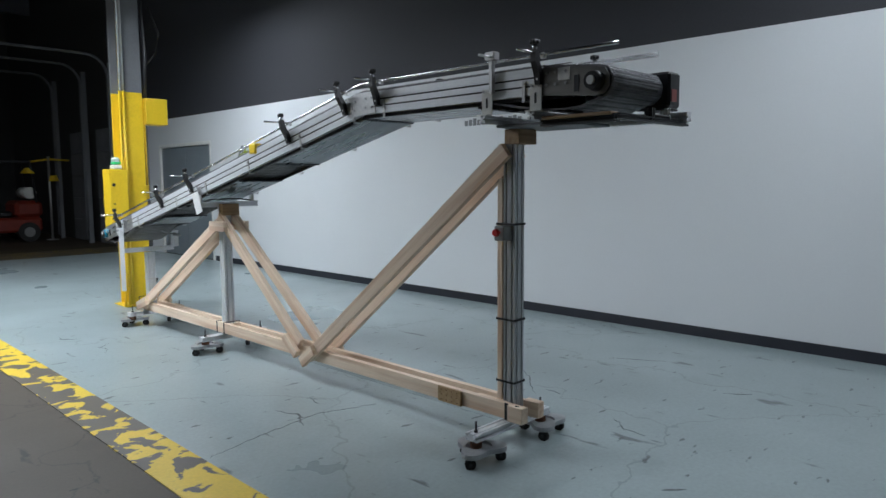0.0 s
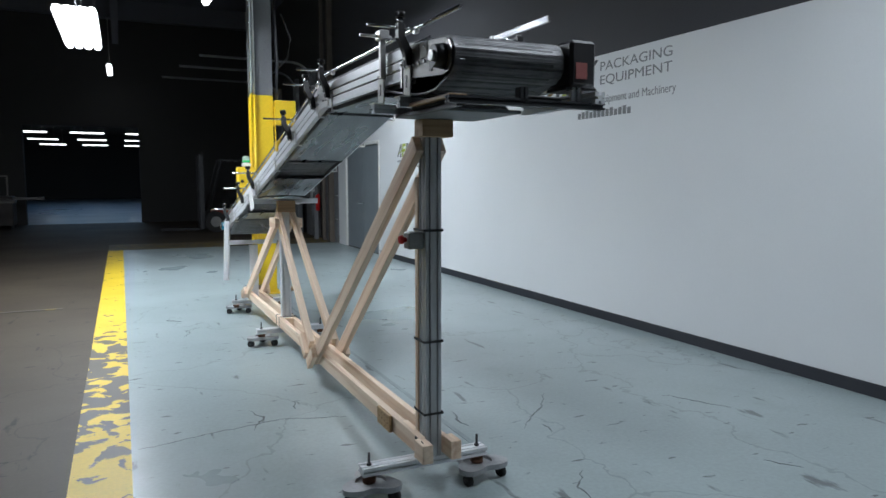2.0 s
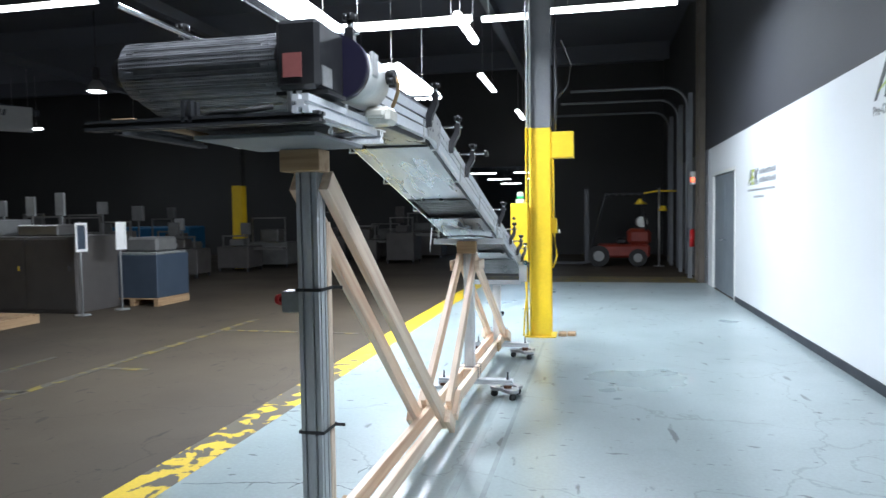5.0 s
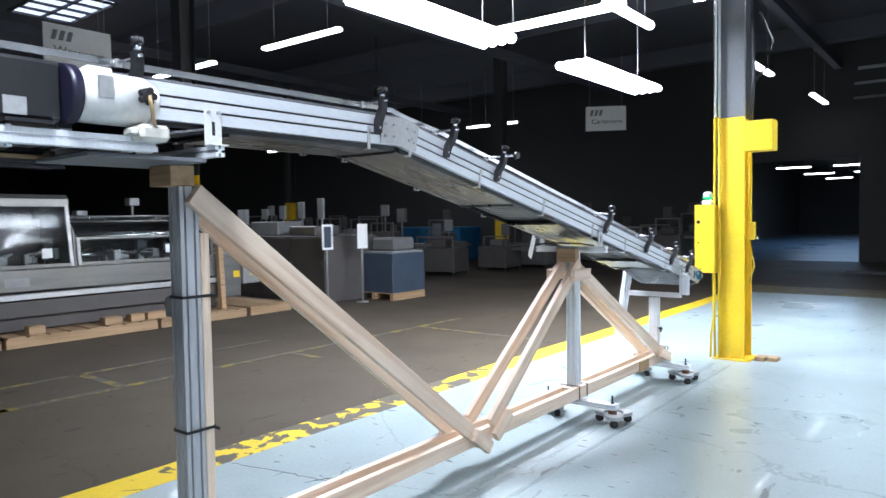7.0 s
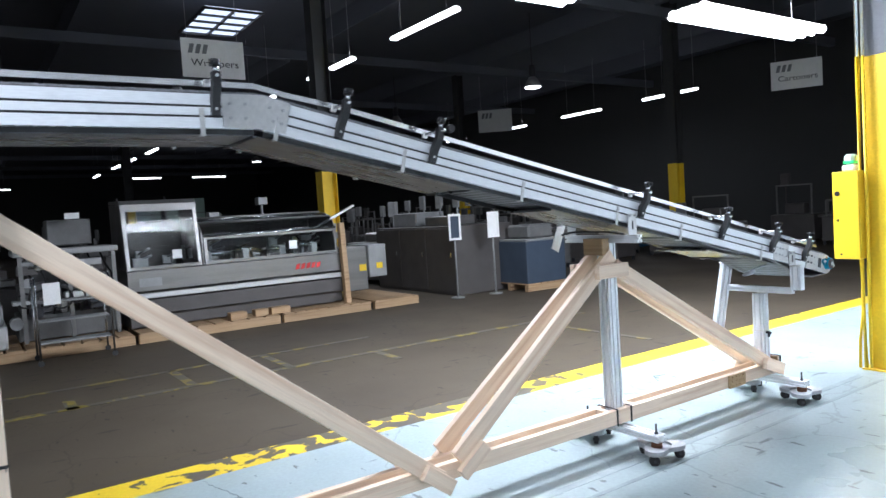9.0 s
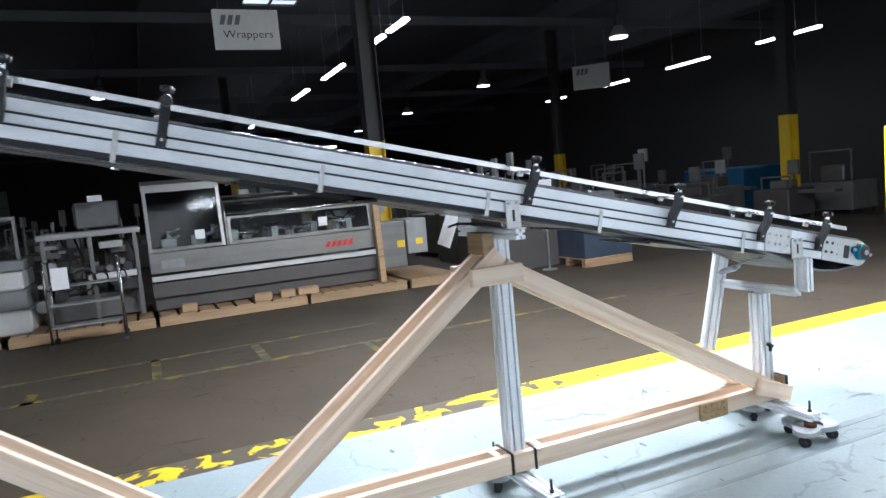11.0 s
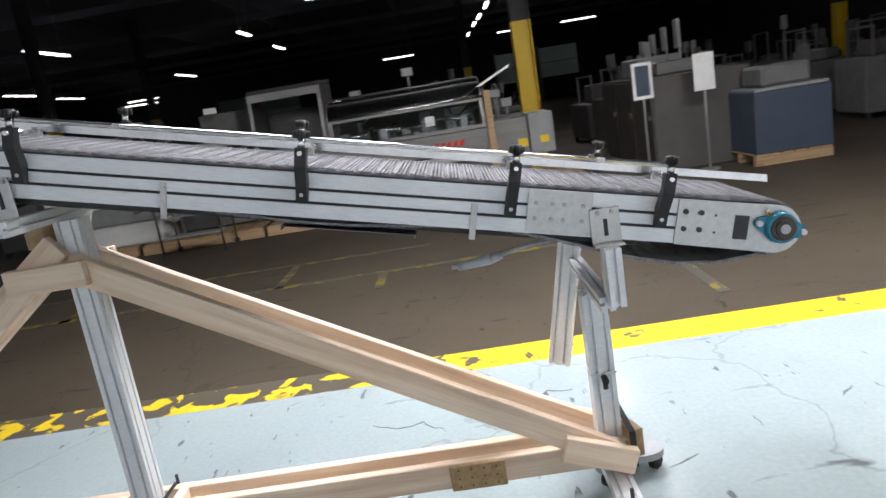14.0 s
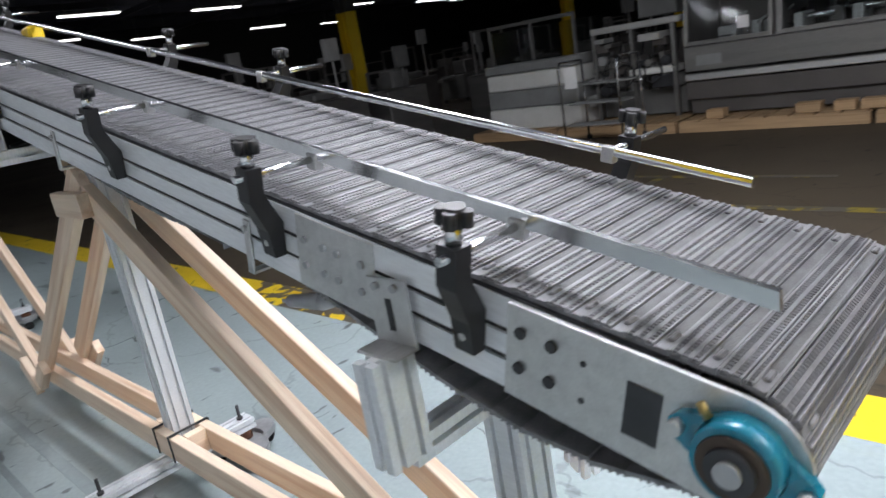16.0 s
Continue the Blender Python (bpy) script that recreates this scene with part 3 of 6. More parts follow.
AXIS = Matrix(((1, 0, 0, 0), (0, 0, 1, 0), (0, 1, 0, 0), (0, 0, 0, 1)))
for side in (-1, 1):
    for base, lo, hi in ((FLAT, -1.40, -0.02), (DOWN, 0.02, 3.86), (DOWN, 3.863, 4.33)):
        bm = B()
        prism(bm, rail_section(side), lo, hi, AXIS)
        sr = part("side_rail", bm, ALU, conv, m=base @ Matrix.Translation((side * HW, 0, 0)))
        # black strips put the grooves' inner shade into the colour
        for z in (-0.0465, -0.0855):
            a, b = sorted((side * -0.0115, side * -0.004))
            bx("slot_cover", (a, lo + 0.001, z - 0.0043), (b, hi - 0.001, z + 0.0043), BLACK, sr, "black strip giving the groove its shade")
    # plates with bolts over the joints
    x0, x1 = sorted((side * HW, side * (HW + 0.005)))
    bm = B()
    pts = [(-0.15, 0.002), (0.012, 0.004), (0.13, -0.026), (0.10, -0.15), (0.0, -0.132), (-0.15, -0.126)]
    prism(bm, [(p, q) for p, q in pts], x0, x1, Matrix(((0, 0, 1, 0), (1, 0, 0, 0), (0, 1, 0, 0), (0, 0, 0, 1))))
    kp = part("knee_plate", bm, STEEL, conv, "brushed steel joint plate with bolts", m=FLAT)
    bolts(kp, ((-0.12, -0.035), (-0.12, -0.09), (-0.06, -0.035), (-0.06, -0.09), (0.04, -0.045), (0.05, -0.1), (0.095, -0.055), (0.085, -0.11)), side * (HW + 0.004), side * (HW + 0.010), 0.0065)
    sp = bx("splice_plate", (x0, 3.767, -0.127), (x1, 3.952, -0.001), STEEL, conv, "brushed steel joint plate with bolts", 0.001, DOWN)
    bolts(sp, [(p, q) for p in (3.79, 3.838, 3.872, 3.927) for q in (-0.04, -0.085)], side * (HW + 0.004), side * (HW + 0.010), 0.0065)
    # rounded end plate with window
    bm = B()
    c = 4.487
    outline = [(4.2, -0.001), (c, 0.002)] + [(c + 0.075 * math.sin(a), -0.068 + 0.07 * math.cos(a)) for a in np.linspace(0.1, 3.04, 14)] + [(4.2, -0.132)]
    prism(bm, outline, x0, x1 + (0.001 if side > 0 else 0), Matrix(((0, 0, 1, 0), (1, 0, 0, 0), (0, 1, 0, 0), (0, 0, 0, 1))))
    ep = part("end_plate", bm, STEEL, conv, "thin steel end plate with rounded nose", m=DOWN)
    bolts(ep, ((4.222, -0.035), (4.222, -0.085), (4.267, -0.035), (4.267, -0.085)), side * (HW + 0.004), side * (HW + 0.011), 0.008, material=DARKMETAL)
    bolts(ep, ((4.31, -0.04), (4.312, -0.09)), side * (HW + 0.004), side * (HW + 0.0075), 0.004, material=DARKMETAL)
    box_lo, box_hi = sorted((side * (HW + 0.004), side * (HW + 0.0075)))
    bx("window", (box_lo, 4.366, -0.105), (box_hi, 4.408, -0.035), DARKMETAL, ep, "dark cut-out in the plate")
    # flange bearing: round housing with two ears, a dark seal ring, the shaft's end and a grease nipple
    BY, BZ = 4.496, -0.06
    bm = B()
    n = 40
    ring = []
    for k in range(n):
        t = 2 * math.pi * k / n
        r = 0.047 + 0.030 * max(0.0, math.cos(2 * (t + 0.12))) ** 3
        ring.append((BY + r * math.cos(t), BZ + r * math.sin(t)))
    a, b = sorted((side * (HW + 0.004), side * (HW + 0.018)))
    prism(bm, ring, a, b, Matrix(((0, 0, 1, 0), (1, 0, 0, 0), (0, 1, 0, 0), (0, 0, 0, 1))))
    hb = part("bearing_flange", bm, BLUE, conv, "teal enamelled flange bearing", m=DOWN)
    bm = B()
    cyl(bm, (side * (HW + 0.016), BY, BZ), (side * (HW + 0.036), BY, BZ), 0.047, 32, 0.043)
    part("bearing_housing", bm, BLUE, hb)
    bm = B()
    cyl(bm, (side * (HW + 0.034), BY, BZ), (side * (HW + 0.041), BY, BZ), 0.037, 28, 0.035)
    part("bearing_ring", bm, BRONZE, hb)
    bm = B()
    cyl(bm, (side * (HW + 0.04), BY, BZ), (side * (HW + 0.0455), BY, BZ), 0.026, 24, 0.025)
    part("locking_collar", bm, DARKMETAL, hb)
    bm = B()
    cyl(bm, (side * (HW + 0.04), BY, BZ), (side * (HW + 0.05), BY, BZ), 0.014, 18)
    part("shaft_end", bm, CAST, hb)
    bm = B()
    cyl(bm, (side * (HW + 0.02), BY - 0.035, BZ + 0.033), (side * (HW + 0.02), BY - 0.046, BZ + 0.046), 0.005, 8)
    part("grease_nipple", bm, OLDBRASS, hb)
    bolts(hb, [(BY + d, BZ - d * 0.12) for d in (-0.065, 0.065)], side * (HW + 0.017), side * (HW + 0.03), 0.009, n=6, material=STEEL)
    # dark wear strip under the belt edge
    for base, lo, hi in ((FLAT, -1.55, 0.0), (DOWN, 0.0, 4.40)):
        a, b = sorted((side * 0.222, side * 0.233))
        bx("wear_strip", (a, lo, 0.0005), (b, hi, 0.003), DARKMETAL, conv, m=base)
    # dark lower skirt
    for base, lo, hi in ((FLAT, -1.35, -0.02), (DOWN, 0.05, 4.1)):
        a, b = sorted((side * 0.2, side * 0.205))
        bx("skirt", (a, lo, -0.15), (b, hi, -0.1), BLACK, conv, m=base)
    # head plate
    bm = B()
    prism(bm, [(-1.38, -0.004), (-1.38, -0.135), (-1.69, -0.162), (-1.735, -0.154), (-1.757, -0.125), (-1.757, -0.075), (-1.735, -0.042), (-1.69, -0.031)], x0, x1 + (0.002 if side > 0 else 0), Matrix(((0, 0, 1, 0), (1, 0, 0, 0), (0, 1, 0, 0), (0, 0, 0, 1))))
    hp = part("head_plate", bm, MACHINE, conv, "dull steel drive-end side plate", m=FLAT)
    a, b = sorted((side * (HW + 0.006), side * (HW + 0.0085)))
    bx("window", (a, -1.6, -0.135), (b, -1.575, -0.06), DARKMETAL, hp, "dark cut-out in the plate")
    bm = B()
    cyl(bm, (side * HW, -1.69, -0.097), (side * (HW + 0.045), -1.69, -0.097), 0.048, 20, 0.04)
    hb = part("head_bearing", bm, BLACK, conv, "black flange bearing", m=FLAT)
    bm = B()
    cyl(bm, (side * (HW + 0.04), -1.69, -0.097), (side * (HW + 0.055), -1.69, -0.097), 0.02, 14)
    part("shaft_end", bm, STEEL, hb)
    bolts(conv, [(p, q) for p in (-1.42, -1.47, -1.53) for q in (-0.035, -0.09)], side * (HW + 0.006), side * (HW + 0.012), 0.007, FLAT)
bx("label", (-HW - 0.0085, -1.55, -0.075), (-HW - 0.006, -1.485, -0.018), PAPER, conv, "small pale label", m=FLAT)

# belt: one module shape, laid along the closed path of the belt
def belt_path():
    pts = []
    for a in np.linspace(math.pi, 0.05, 12):  # round the low nose, underneath to top
        pts.append(DOWN @ Vector((0, 4.475 + 0.074 * math.sin(a), -0.068 + 0.074 * math.cos(a))))
    pts.append(DOWN @ Vector((0, 0.03, 0.006)))
    pts.append(FLAT @ Vector((0, -0.03, 0.006)))
    pts.append(FLAT @ Vector((0, -1.35, 0.004)))
    for a in np.linspace(0, math.pi, 14):  # round the head
        pts.append(FLAT @ Vector((0, -1.695 - 0.07 * math.sin(a), -0.1 + 0.07 * math.cos(a))))
    for s in np.linspace(0, 1, 9)[1:]:  # slack belly under the head
        pts.append(FLAT @ Vector((0, -1.695 + 0.72 * s, -0.17 - 0.055 * math.sin(math.pi * s ** 0.75) ** 0.9 * (1 - 0.4 * s) + 0.045 * s)))
    pts.append(FLAT @ Vector((0, -0.03, -0.118)))
    pts.append(DOWN @ Vector((0, 0.03, -0.118)))
    pts.append(DOWN @ Vector((0, 2.75, -0.118)))
    for s in np.linspace(0, 1, 6)[1:]:
        pts.append(DOWN @ Vector((0, 2.75 + 0.85 * s, -0.118 - 0.025 * math.sin(math.pi * s))))
    for s in np.linspace(0, 1, 8)[1:]:
        pts.append(DOWN @ Vector((0, 3.6 + 0.87 * s, -0.118 - 0.055 * math.sin(math.pi * s ** 1.8) - 0.022 * s)))
    return pts


def module_mesh(half_pitch=0, studs=True):
    """A belt link: a thin plate with flat bars, rows of small slots between ribs, and edge studs. half_pitch 1, 2: the two halves of one link."""
    bm = B()
    half = 0.229
    lo, hi = {0: (-0.0252, 0.0252), 1: (-0.0126, 0.0126), 2: (-0.0126, 0.0126)}[half_pitch]

    def slab(y0, y1, z0, z1, x0=-half, x1=half):
        box(bm, (x0, y0, z0), (x1, y1, z1))

    def ladder(y0, y1):
        slab(y0 - 0.0012, y0 + 0.0012, 0.003, 0.0082), slab(y1 - 0.0012, y1 + 0.0012, 0.003, 0.0082)
        n = 62
        for i in range(n):
            x = -half + 0.004 + (2 * half - 0.008) * i / (n - 1)
            slab(y0 + 0.001, y1 - 0.001, 0.003, 0.0075, x - 0.0014, x + 0.0014)

    slab(lo, hi, -0.001, 0.0035)
    if half_pitch == 0:
        ladder(-0.0065, 0.0025), ladder(0.0045, 0.0135), ladder(0.0155, 0.0242)
    if half_pitch == 2:
        ladder(-0.0112, -0.001), ladder(0.001, 0.0112)
    if half_pitch in (0, 1):
        y = -0.0165 if half_pitch == 0 else -0.002
        n = len(bm.faces)
        slab(y - 0.0078, y + 0.0072, 0.003, 0.0056, -0.186, 0.186)
        bm.faces.ensure_lookup_table()
        for f in bm.faces[n:]:
            f.material_index = 1
        for sx in (-1, 1):
            slab(y - 0.0078, y + 0.0072, 0.003, 0.0056, *sorted((sx * 0.186, sx * half)))
        slab(y - 0.0085, y - 0.006, 0.003, 0.0078)
        if half_pitch == 1:
            ladder(0.0045, 0.0115)
        if studs:
            for sx in (-1, 1):
                box(bm, (sx * 0.2 - 0.012, y - 0.005, 0.005), (sx * 0.2 + 0.012, y + 0.004, 0.0092), bevel=0.003)
    return bm


pts = belt_path()
lengths = [0.0]
for a, b in zip(pts, pts[1:]):
    lengths.append(lengths[-1] + (b - a).length)


def on_belt(s):
    k = max(j for j in range(len(lengths) - 1) if lengths[j] <= s)
    a, b = pts[k], pts[k + 1]
    d = (b - a).normalized()
    m = Matrix((Vector((-1, 0, 0)), d, Vector((-1, 0, 0)).cross(d))).transposed().to_4x4()
    m.translation = a.lerp(b, (s - lengths[k]) / (lengths[k + 1] - lengths[k]))
    return m


def bends(s):
    """Whether the belt turns round a drum within one link of s."""
    a, b = on_belt(max(0.0, s - 0.03)), on_belt(min(lengths[-1] - 1e-4, s + 0.03))
    return a.col[1].xyz.angle(b.col[1].xyz) > 0.3


links = [part("belt_module", module_mesh(k), BELT, conv, m=on_belt(0.02)) for k in range(3)]
for ob in links:
    ob.data.materials.append(BELTWORN)
count = int(lengths[-1] / 0.0508)
for i in range(count):
    s = (i + 0.5) * lengths[-1] / count
    if bends(s):
        again(links[1], on_belt(s - 0.0127), conv), again(links[2], on_belt(s + 0.0127), conv)
    else:
        again(links[0], on_belt(s), conv)
for ob in links:
    bpy.data.objects.remove(ob)

# dark sheets added to darken the belt's slots, and the nose roller
for base, lo, hi in ((FLAT, -1.38, 0.0), (DOWN, 0.0, 4.40)):
    bx("slider_bed", (-0.2, lo, -0.014), (0.2, hi, -0.001), BELTDARK, conv, m=base)
bm = B()
cyl(bm, (-0.2, 4.475, -0.068), (0.2, 4.475, -0.068), 0.064, 24)
part("nose_roller", bm, BELTDARK, conv, m=DOWN)

# covers under the belt
for base, lo, hi, zz in ((DOWN, 0.02, 1.12, -0.152), (DOWN, 1.66, 2.62, -0.152), (DOWN, 3.05, 3.45, -0.165), (FLAT, -0.95, -0.02, -0.150)):
    bm = B()
    box(bm, (-0.2, lo, zz - 0.003), (0.2, hi, zz), bevel=0.001)
    box(bm, (-0.2, lo, zz - 0.012), (0.2, lo + 0.004, zz))
    box(bm, (-0.2, hi - 0.004, zz - 0.012), (0.2, hi, zz))
    part("under_cover", bm, PAN, conv, "polished sheet metal cover below the belt", m=base)

# guide rails
def along(y, up):
    """A point over the belt at world y."""
    s = y - KY
    return (FLAT @ Vector((0, s, up))) if s < 0 else (DOWN @ Vector((0, s / math.cos(SLOPE), up)))


for x, lo, hi, flat in ((0.155, 1.638, 7.78, True), (-0.215, 1.633, 7.62, False)):
    bm = B()
    ys = [lo, 2.0, 3.0, 3.3, 3.42, 3.55, 3.8, 5.0, 6.4, hi]
    if flat:
        rows = []
        for y in ys:
            p = along(y, 0.055 if y < 3.6 else 0.07)
            rows.append([bm.verts.new((x + dx, p.y, p.z + dz)) for dx, dz in ((-0.005, -0.011), (0.005, -0.011), (0.005, 0.011), (-0.005, 0.011))])
        for a, b in zip(rows, rows[1:]):
            for k in range(4):
                bm.faces.new((a[k], a[(k + 1) % 4], b[(k + 1) % 4], b[k]))
        bm.faces.new(rows[0][::-1]), bm.faces.new(rows[-1])
    else:
        tube(bm, [Vector((x, along(y, 0.062).y, along(y, 0.062).z)) for y in ys], 0.0085, 10)
    part("guide_rail", bm, CHROME, conv, "polished steel product guide rail")


def clamp(side, y, reach=0.06, wide=0.0):
    """A black guide-rail clamp with a star knob and a bright cross rod."""
    p = along(y, 0)
    tilt = 0 if y < KY else -SLOPE
    m = Matrix.Translation(p) @ Matrix.Rotation(tilt, 4, "X")
    bm = B()
    o = side * HW
    prof = [(0.004, -0.085), (0.026, -0.085), (0.036, -0.035), (0.062, 0.02), (0.062, 0.075), (0.034, 0.075), (0.034, 0.03), (0.004, -0.025)]
    prism(bm, [(o + side * a, b) for a, b in prof], -0.016, 0.016, AXIS)
    body = part("rail_clamp", bm, BLACK, conv, "black plastic rail clamp", m=m)
    bm = B()
    cyl(bm, (o + side * 0.048, 0, 0.075), (o + side * 0.048, 0, 0.1), 0.011, 12)
    part("collar", bm, CHROME, body)
    bm = B()
    for k in range(4):
        t = math.pi / 2 * k + 0.4
        cyl(bm, (o + side * 0.048 + 0.016 * math.cos(t), 0.016 * math.sin(t), 0.1), (o + side * 0.048 + 0.016 * math.cos(t), 0.016 * math.sin(t), 0.12), 0.0085, 8)
    cyl(bm, (o + side * 0.048, 0, 0.099), (o + side * 0.048, 0, 0.123), 0.014, 10)
    part("knob", bm, BLACK, body)
    inner = side * (0.155 if side > 0 else 0.215)
    bm = B()
    cyl(bm, (inner, 0, 0.06), (o + side * (0.075 + wide), 0, 0.06), 0.0065, 8)
    part("cross_rod", bm, CHROME, body)
    if side > 0 and wide:
        bm = B()
        cyl(bm, (o + side * (0.075 + wide), 0, 0.06), (o + side * (0.095 + wide), 0, 0.06), 0.021, 16, 0.017)
        part("rod_knob", bm, BLACK, body)
    bm = B()
    box(bm, (inner - 0.009, -0.013, 0.042), (inner + 0.009, 0.013, 0.07), bevel=0.002)
    part("rod_end", bm, STEEL, body)
    bm = B()
    cyl(bm, (o + side * 0.026, 0, -0.06), (o + side * 0.032, 0, -0.06), 0.006, 8)
    part("screw", bm, STEEL, body)


for y in (2.07, 3.24, 3.77, 4.24, 5.68, 6.46, 7.04, 7.46):
    clamp(1, y, wide=0.05 if y in (4.24,) else 0.0)
for y in (2.04, 3.24, 3.57, 4.22, 5.74, 6.35, 7.38):
    clamp(-1, y, wide=0.11)
bm = B()
box(bm, (-HW - 0.03, 2.32 - 4.7, 1.93), (-HW - 0.005, 2.345 - 4.7, 2.13), bevel=0.003)
tall = part("rail_post", bm, STEEL, conv, "polished steel guide post")
bm = B()
cyl(bm, (-HW - 0.12, 2.33 - 4.7, 2.11), (-0.21, 2.33 - 4.7, 2.11), 0.0065, 8)
box(bm, (-HW - 0.04, 2.30 - 4.7, 2.095), (-HW + 0.005, 2.365 - 4.7, 2.135), bevel=0.004)
part("rail_post_head", bm, STEEL, tall)

# hanging clips
for side in (-1, 1):
    for y in (2.14, 3.19, 3.51, 4.10, 4.80, 5.50, 6.07, 6.94):
        p = along(y, 0)
        bm = B()
        a, b = sorted((side * (HW + 0.001), side * (HW + 0.006)))
        box(bm, (a, -0.009, -0.155), (b, 0.009, -0.055), bevel=0.001)
        a, b = sorted((side * (HW - 0.03), side * (HW + 0.006)))
        box(bm, (a, -0.009, -0.16), (b, 0.009, -0.155))
        cyl(bm, (side * (HW + 0.004), 0, -0.07), (side * (HW + 0.012), 0, -0.07), 0.006, 8)
        part("clip", bm, STEEL, conv, m=Matrix.Translation(p) @ Matrix.Rotation(0 if y < KY else -SLOPE, 4, "X"))


def angle_bracket(side, y, ztop, zbot, w=0.07):
    """A slotted pale bracket that hangs the conveyor on its cross bar."""
    bm = B()
    a, b = sorted((side * (HW + 0.0075), side * (HW + 0.013)))
    box(bm, (a, -w / 2, zbot), (b, w / 2, ztop), bevel=0.001)
    a, b = sorted((side * (HW + 0.0075), side * (HW + 0.055)))
    box(bm, (a, -w / 2, zbot - 0.005), (b, w / 2, zbot), bevel=0.001)
    br = part("hanger_bracket", bm, WHITE if y < 3 else STEEL, conv, "pale slotted bracket", m=Matrix.Translation((0, y - 4.7, 0)))
    bm = B()
    a, b = sorted((side * (HW + 0.0135), side * (HW + 0.0145)))
    box(bm, (a, -0.006, (ztop + zbot) / 2 - 0.03), (b, 0.006, (ztop + zbot) / 2 + 0.02))
    part("slot", bm, BLACK, br)
    bolts(br, ((-0.02, ztop - 0.012), (0.02, ztop - 0.012)), side * (HW + 0.012), side * (HW + 0.02), 0.0065)


for side in (-1, 1):
    angle_bracket(side, 2.37, 1.955, 1.825)
    angle_bracket(side, 2.06 if side < 0 else 5.59, 1.955 if side < 0 else 1.445, 1.825 if side < 0 else 1.325)
angle_bracket(-1, 5.59, 1.455, 1.325)
angle_bracket(1, 7.29, 1.085, 0.984, 0.085)
angle_bracket(-1, 7.24, 1.12, 1.0, 0.085)


def bar(name, a, b, w, h, parent, material=ALU, label=""):
    """A T-slot profile from a to b (world), w level and h upright, under a parent at known place."""
    a, b = Vector(a), Vector(b)
    q = (b - a).to_track_quat("Z", "Y").to_matrix().to_4x4()
    bm = B()
    sw = [-w / 4, w / 4] if w > 0.06 else [0]
    sh = [-h / 4, h / 4] if h > 0.06 else [0]
    prism(bm, slotted(w, h, sw, sh), 0, (b - a).length)
    return part(name, bm, material, parent, label, m=parent.matrix_basis.inverted() @ Matrix.Translation(a) @ q)


# carrier bars and drive
bar("cross_bar", (2.70, 2.37, 1.80), (3.27, 2.37, 1.80), 0.04, 0.04, conv)
bar("cross_bar", (2.70, 2.06, 1.80), (3.20, 2.06, 1.80), 0.04, 0.04, conv, ALU_DARKER)
bar("cross_bar", (2.70, 1.60, 1.766), (3.36, 1.60, 1.766), 0.04, 0.026, conv, DARKMETAL)
bar("side_bar", (3.32, 1.56, 1.795), (3.32, 2.09, 1.795), 0.045, 0.045, conv)
bar("side_bar", (2.765, 1.625, 1.763), (2.765, 2.04, 1.763), 0.03, 0.03, conv, DARKMETAL)
bar("drive_post", (3.27, 1.66, 1.765), (3.27, 1.66, 1.84), 0.04, 0.04, conv)
bar("drive_post", (3.0, 1.60, 1.765), (3.0, 1.60, 1.82), 0.03, 0.04, conv, DARKMETAL)
G = Matrix.Translation((-CX, -4.7, 0))
bx("carrier_plate", (2.80, 1.93, 1.762), (3.20, 2.36, 1.776), GREYPAINT, conv, "grey flat carrier plate", 0.002, G)
bx("wood_slat", (2.73, 1.645, 1.7785), (2.80, 2.02, 1.793), WOODOLD, conv, "thin wooden packing slat", 0.002, G)
bm = B()
box(bm, (3.228, 1.62, 1.84), (3.345, 1.80, 2.015), bevel=0.012)
box(bm, (3.22, 1.64, 1.83), (3.36, 1.77, 1.84))
gb = part("gearbox", bm, BLACK, conv, "black worm gearbox", m=G)
bx("label", (3.25, 1.617, 1.87), (3.30, 1.62, 1.93), mat("red_label", (0.3, 0.09, 0.08), 0.6), gb, "faded red label")
bx("plate", (3.345, 1.64, 1.85), (3.349, 1.70, 1.90), STEEL, gb)
bm = B()
cyl(bm, (3.32, 1.80, 1.928), (3.32, 1.835, 1.928), 0.088, 28)
part("motor_flange", bm, mat("purple_enamel", (0.012, 0.01, 0.03), 0.4, 0, (0.01, 0.008, 0.022), 8, 0.5), conv, "dark purple motor flange", m=G)
bm = B()
cyl(bm, (3.32, 1.835, 1.928), (3.32, 2.045, 1.928), 0.08, 32)
cyl(bm, (3.32, 2.045, 1.928), (3.32, 2.08, 1.928), 0.08, 32, 0.062)
box(bm, (3.30, 1.87, 1.99), (3.345, 1.95, 2.02), bevel=0.006)
mo = part("motor", bm, WHITE, conv, "white enamelled electric motor", m=G)
bm = B()
box(bm, (3.33, 2.0, 1.80), (3.41, 2.10, 1.852), bevel=0.012)
box(bm, (3.34, 1.975, 1.815), (3.40, 2.0, 1.84), bevel=0.006)
part("terminal_box", bm, mat("plastic_wrap", (0.72, 0.7, 0.62), 0.3, 0, (0.55, 0.53, 0.46), 30, 0.8, bump=0.5), mo, "terminal box in crumpled pale plastic wrap")
bm = B()
tube(bm, [(3.428, 2.02, 1.935), (3.436, 2.018, 1.915), (3.43, 2.026, 1.89), (3.418, 2.034, 1.865), (3.408, 2.045, 1.853)], 0.006, 8)
part("paper_strip", bm, mat("brown_paper", (0.45, 0.3, 0.15), 0.8), mo, "torn brown paper strip on the knob")
bx("motor_plate", (3.392, 1.875, 1.915), (3.404, 1.925, 1.985), STEEL, mo, "grey curved name plate", 0.004)
bm = B()
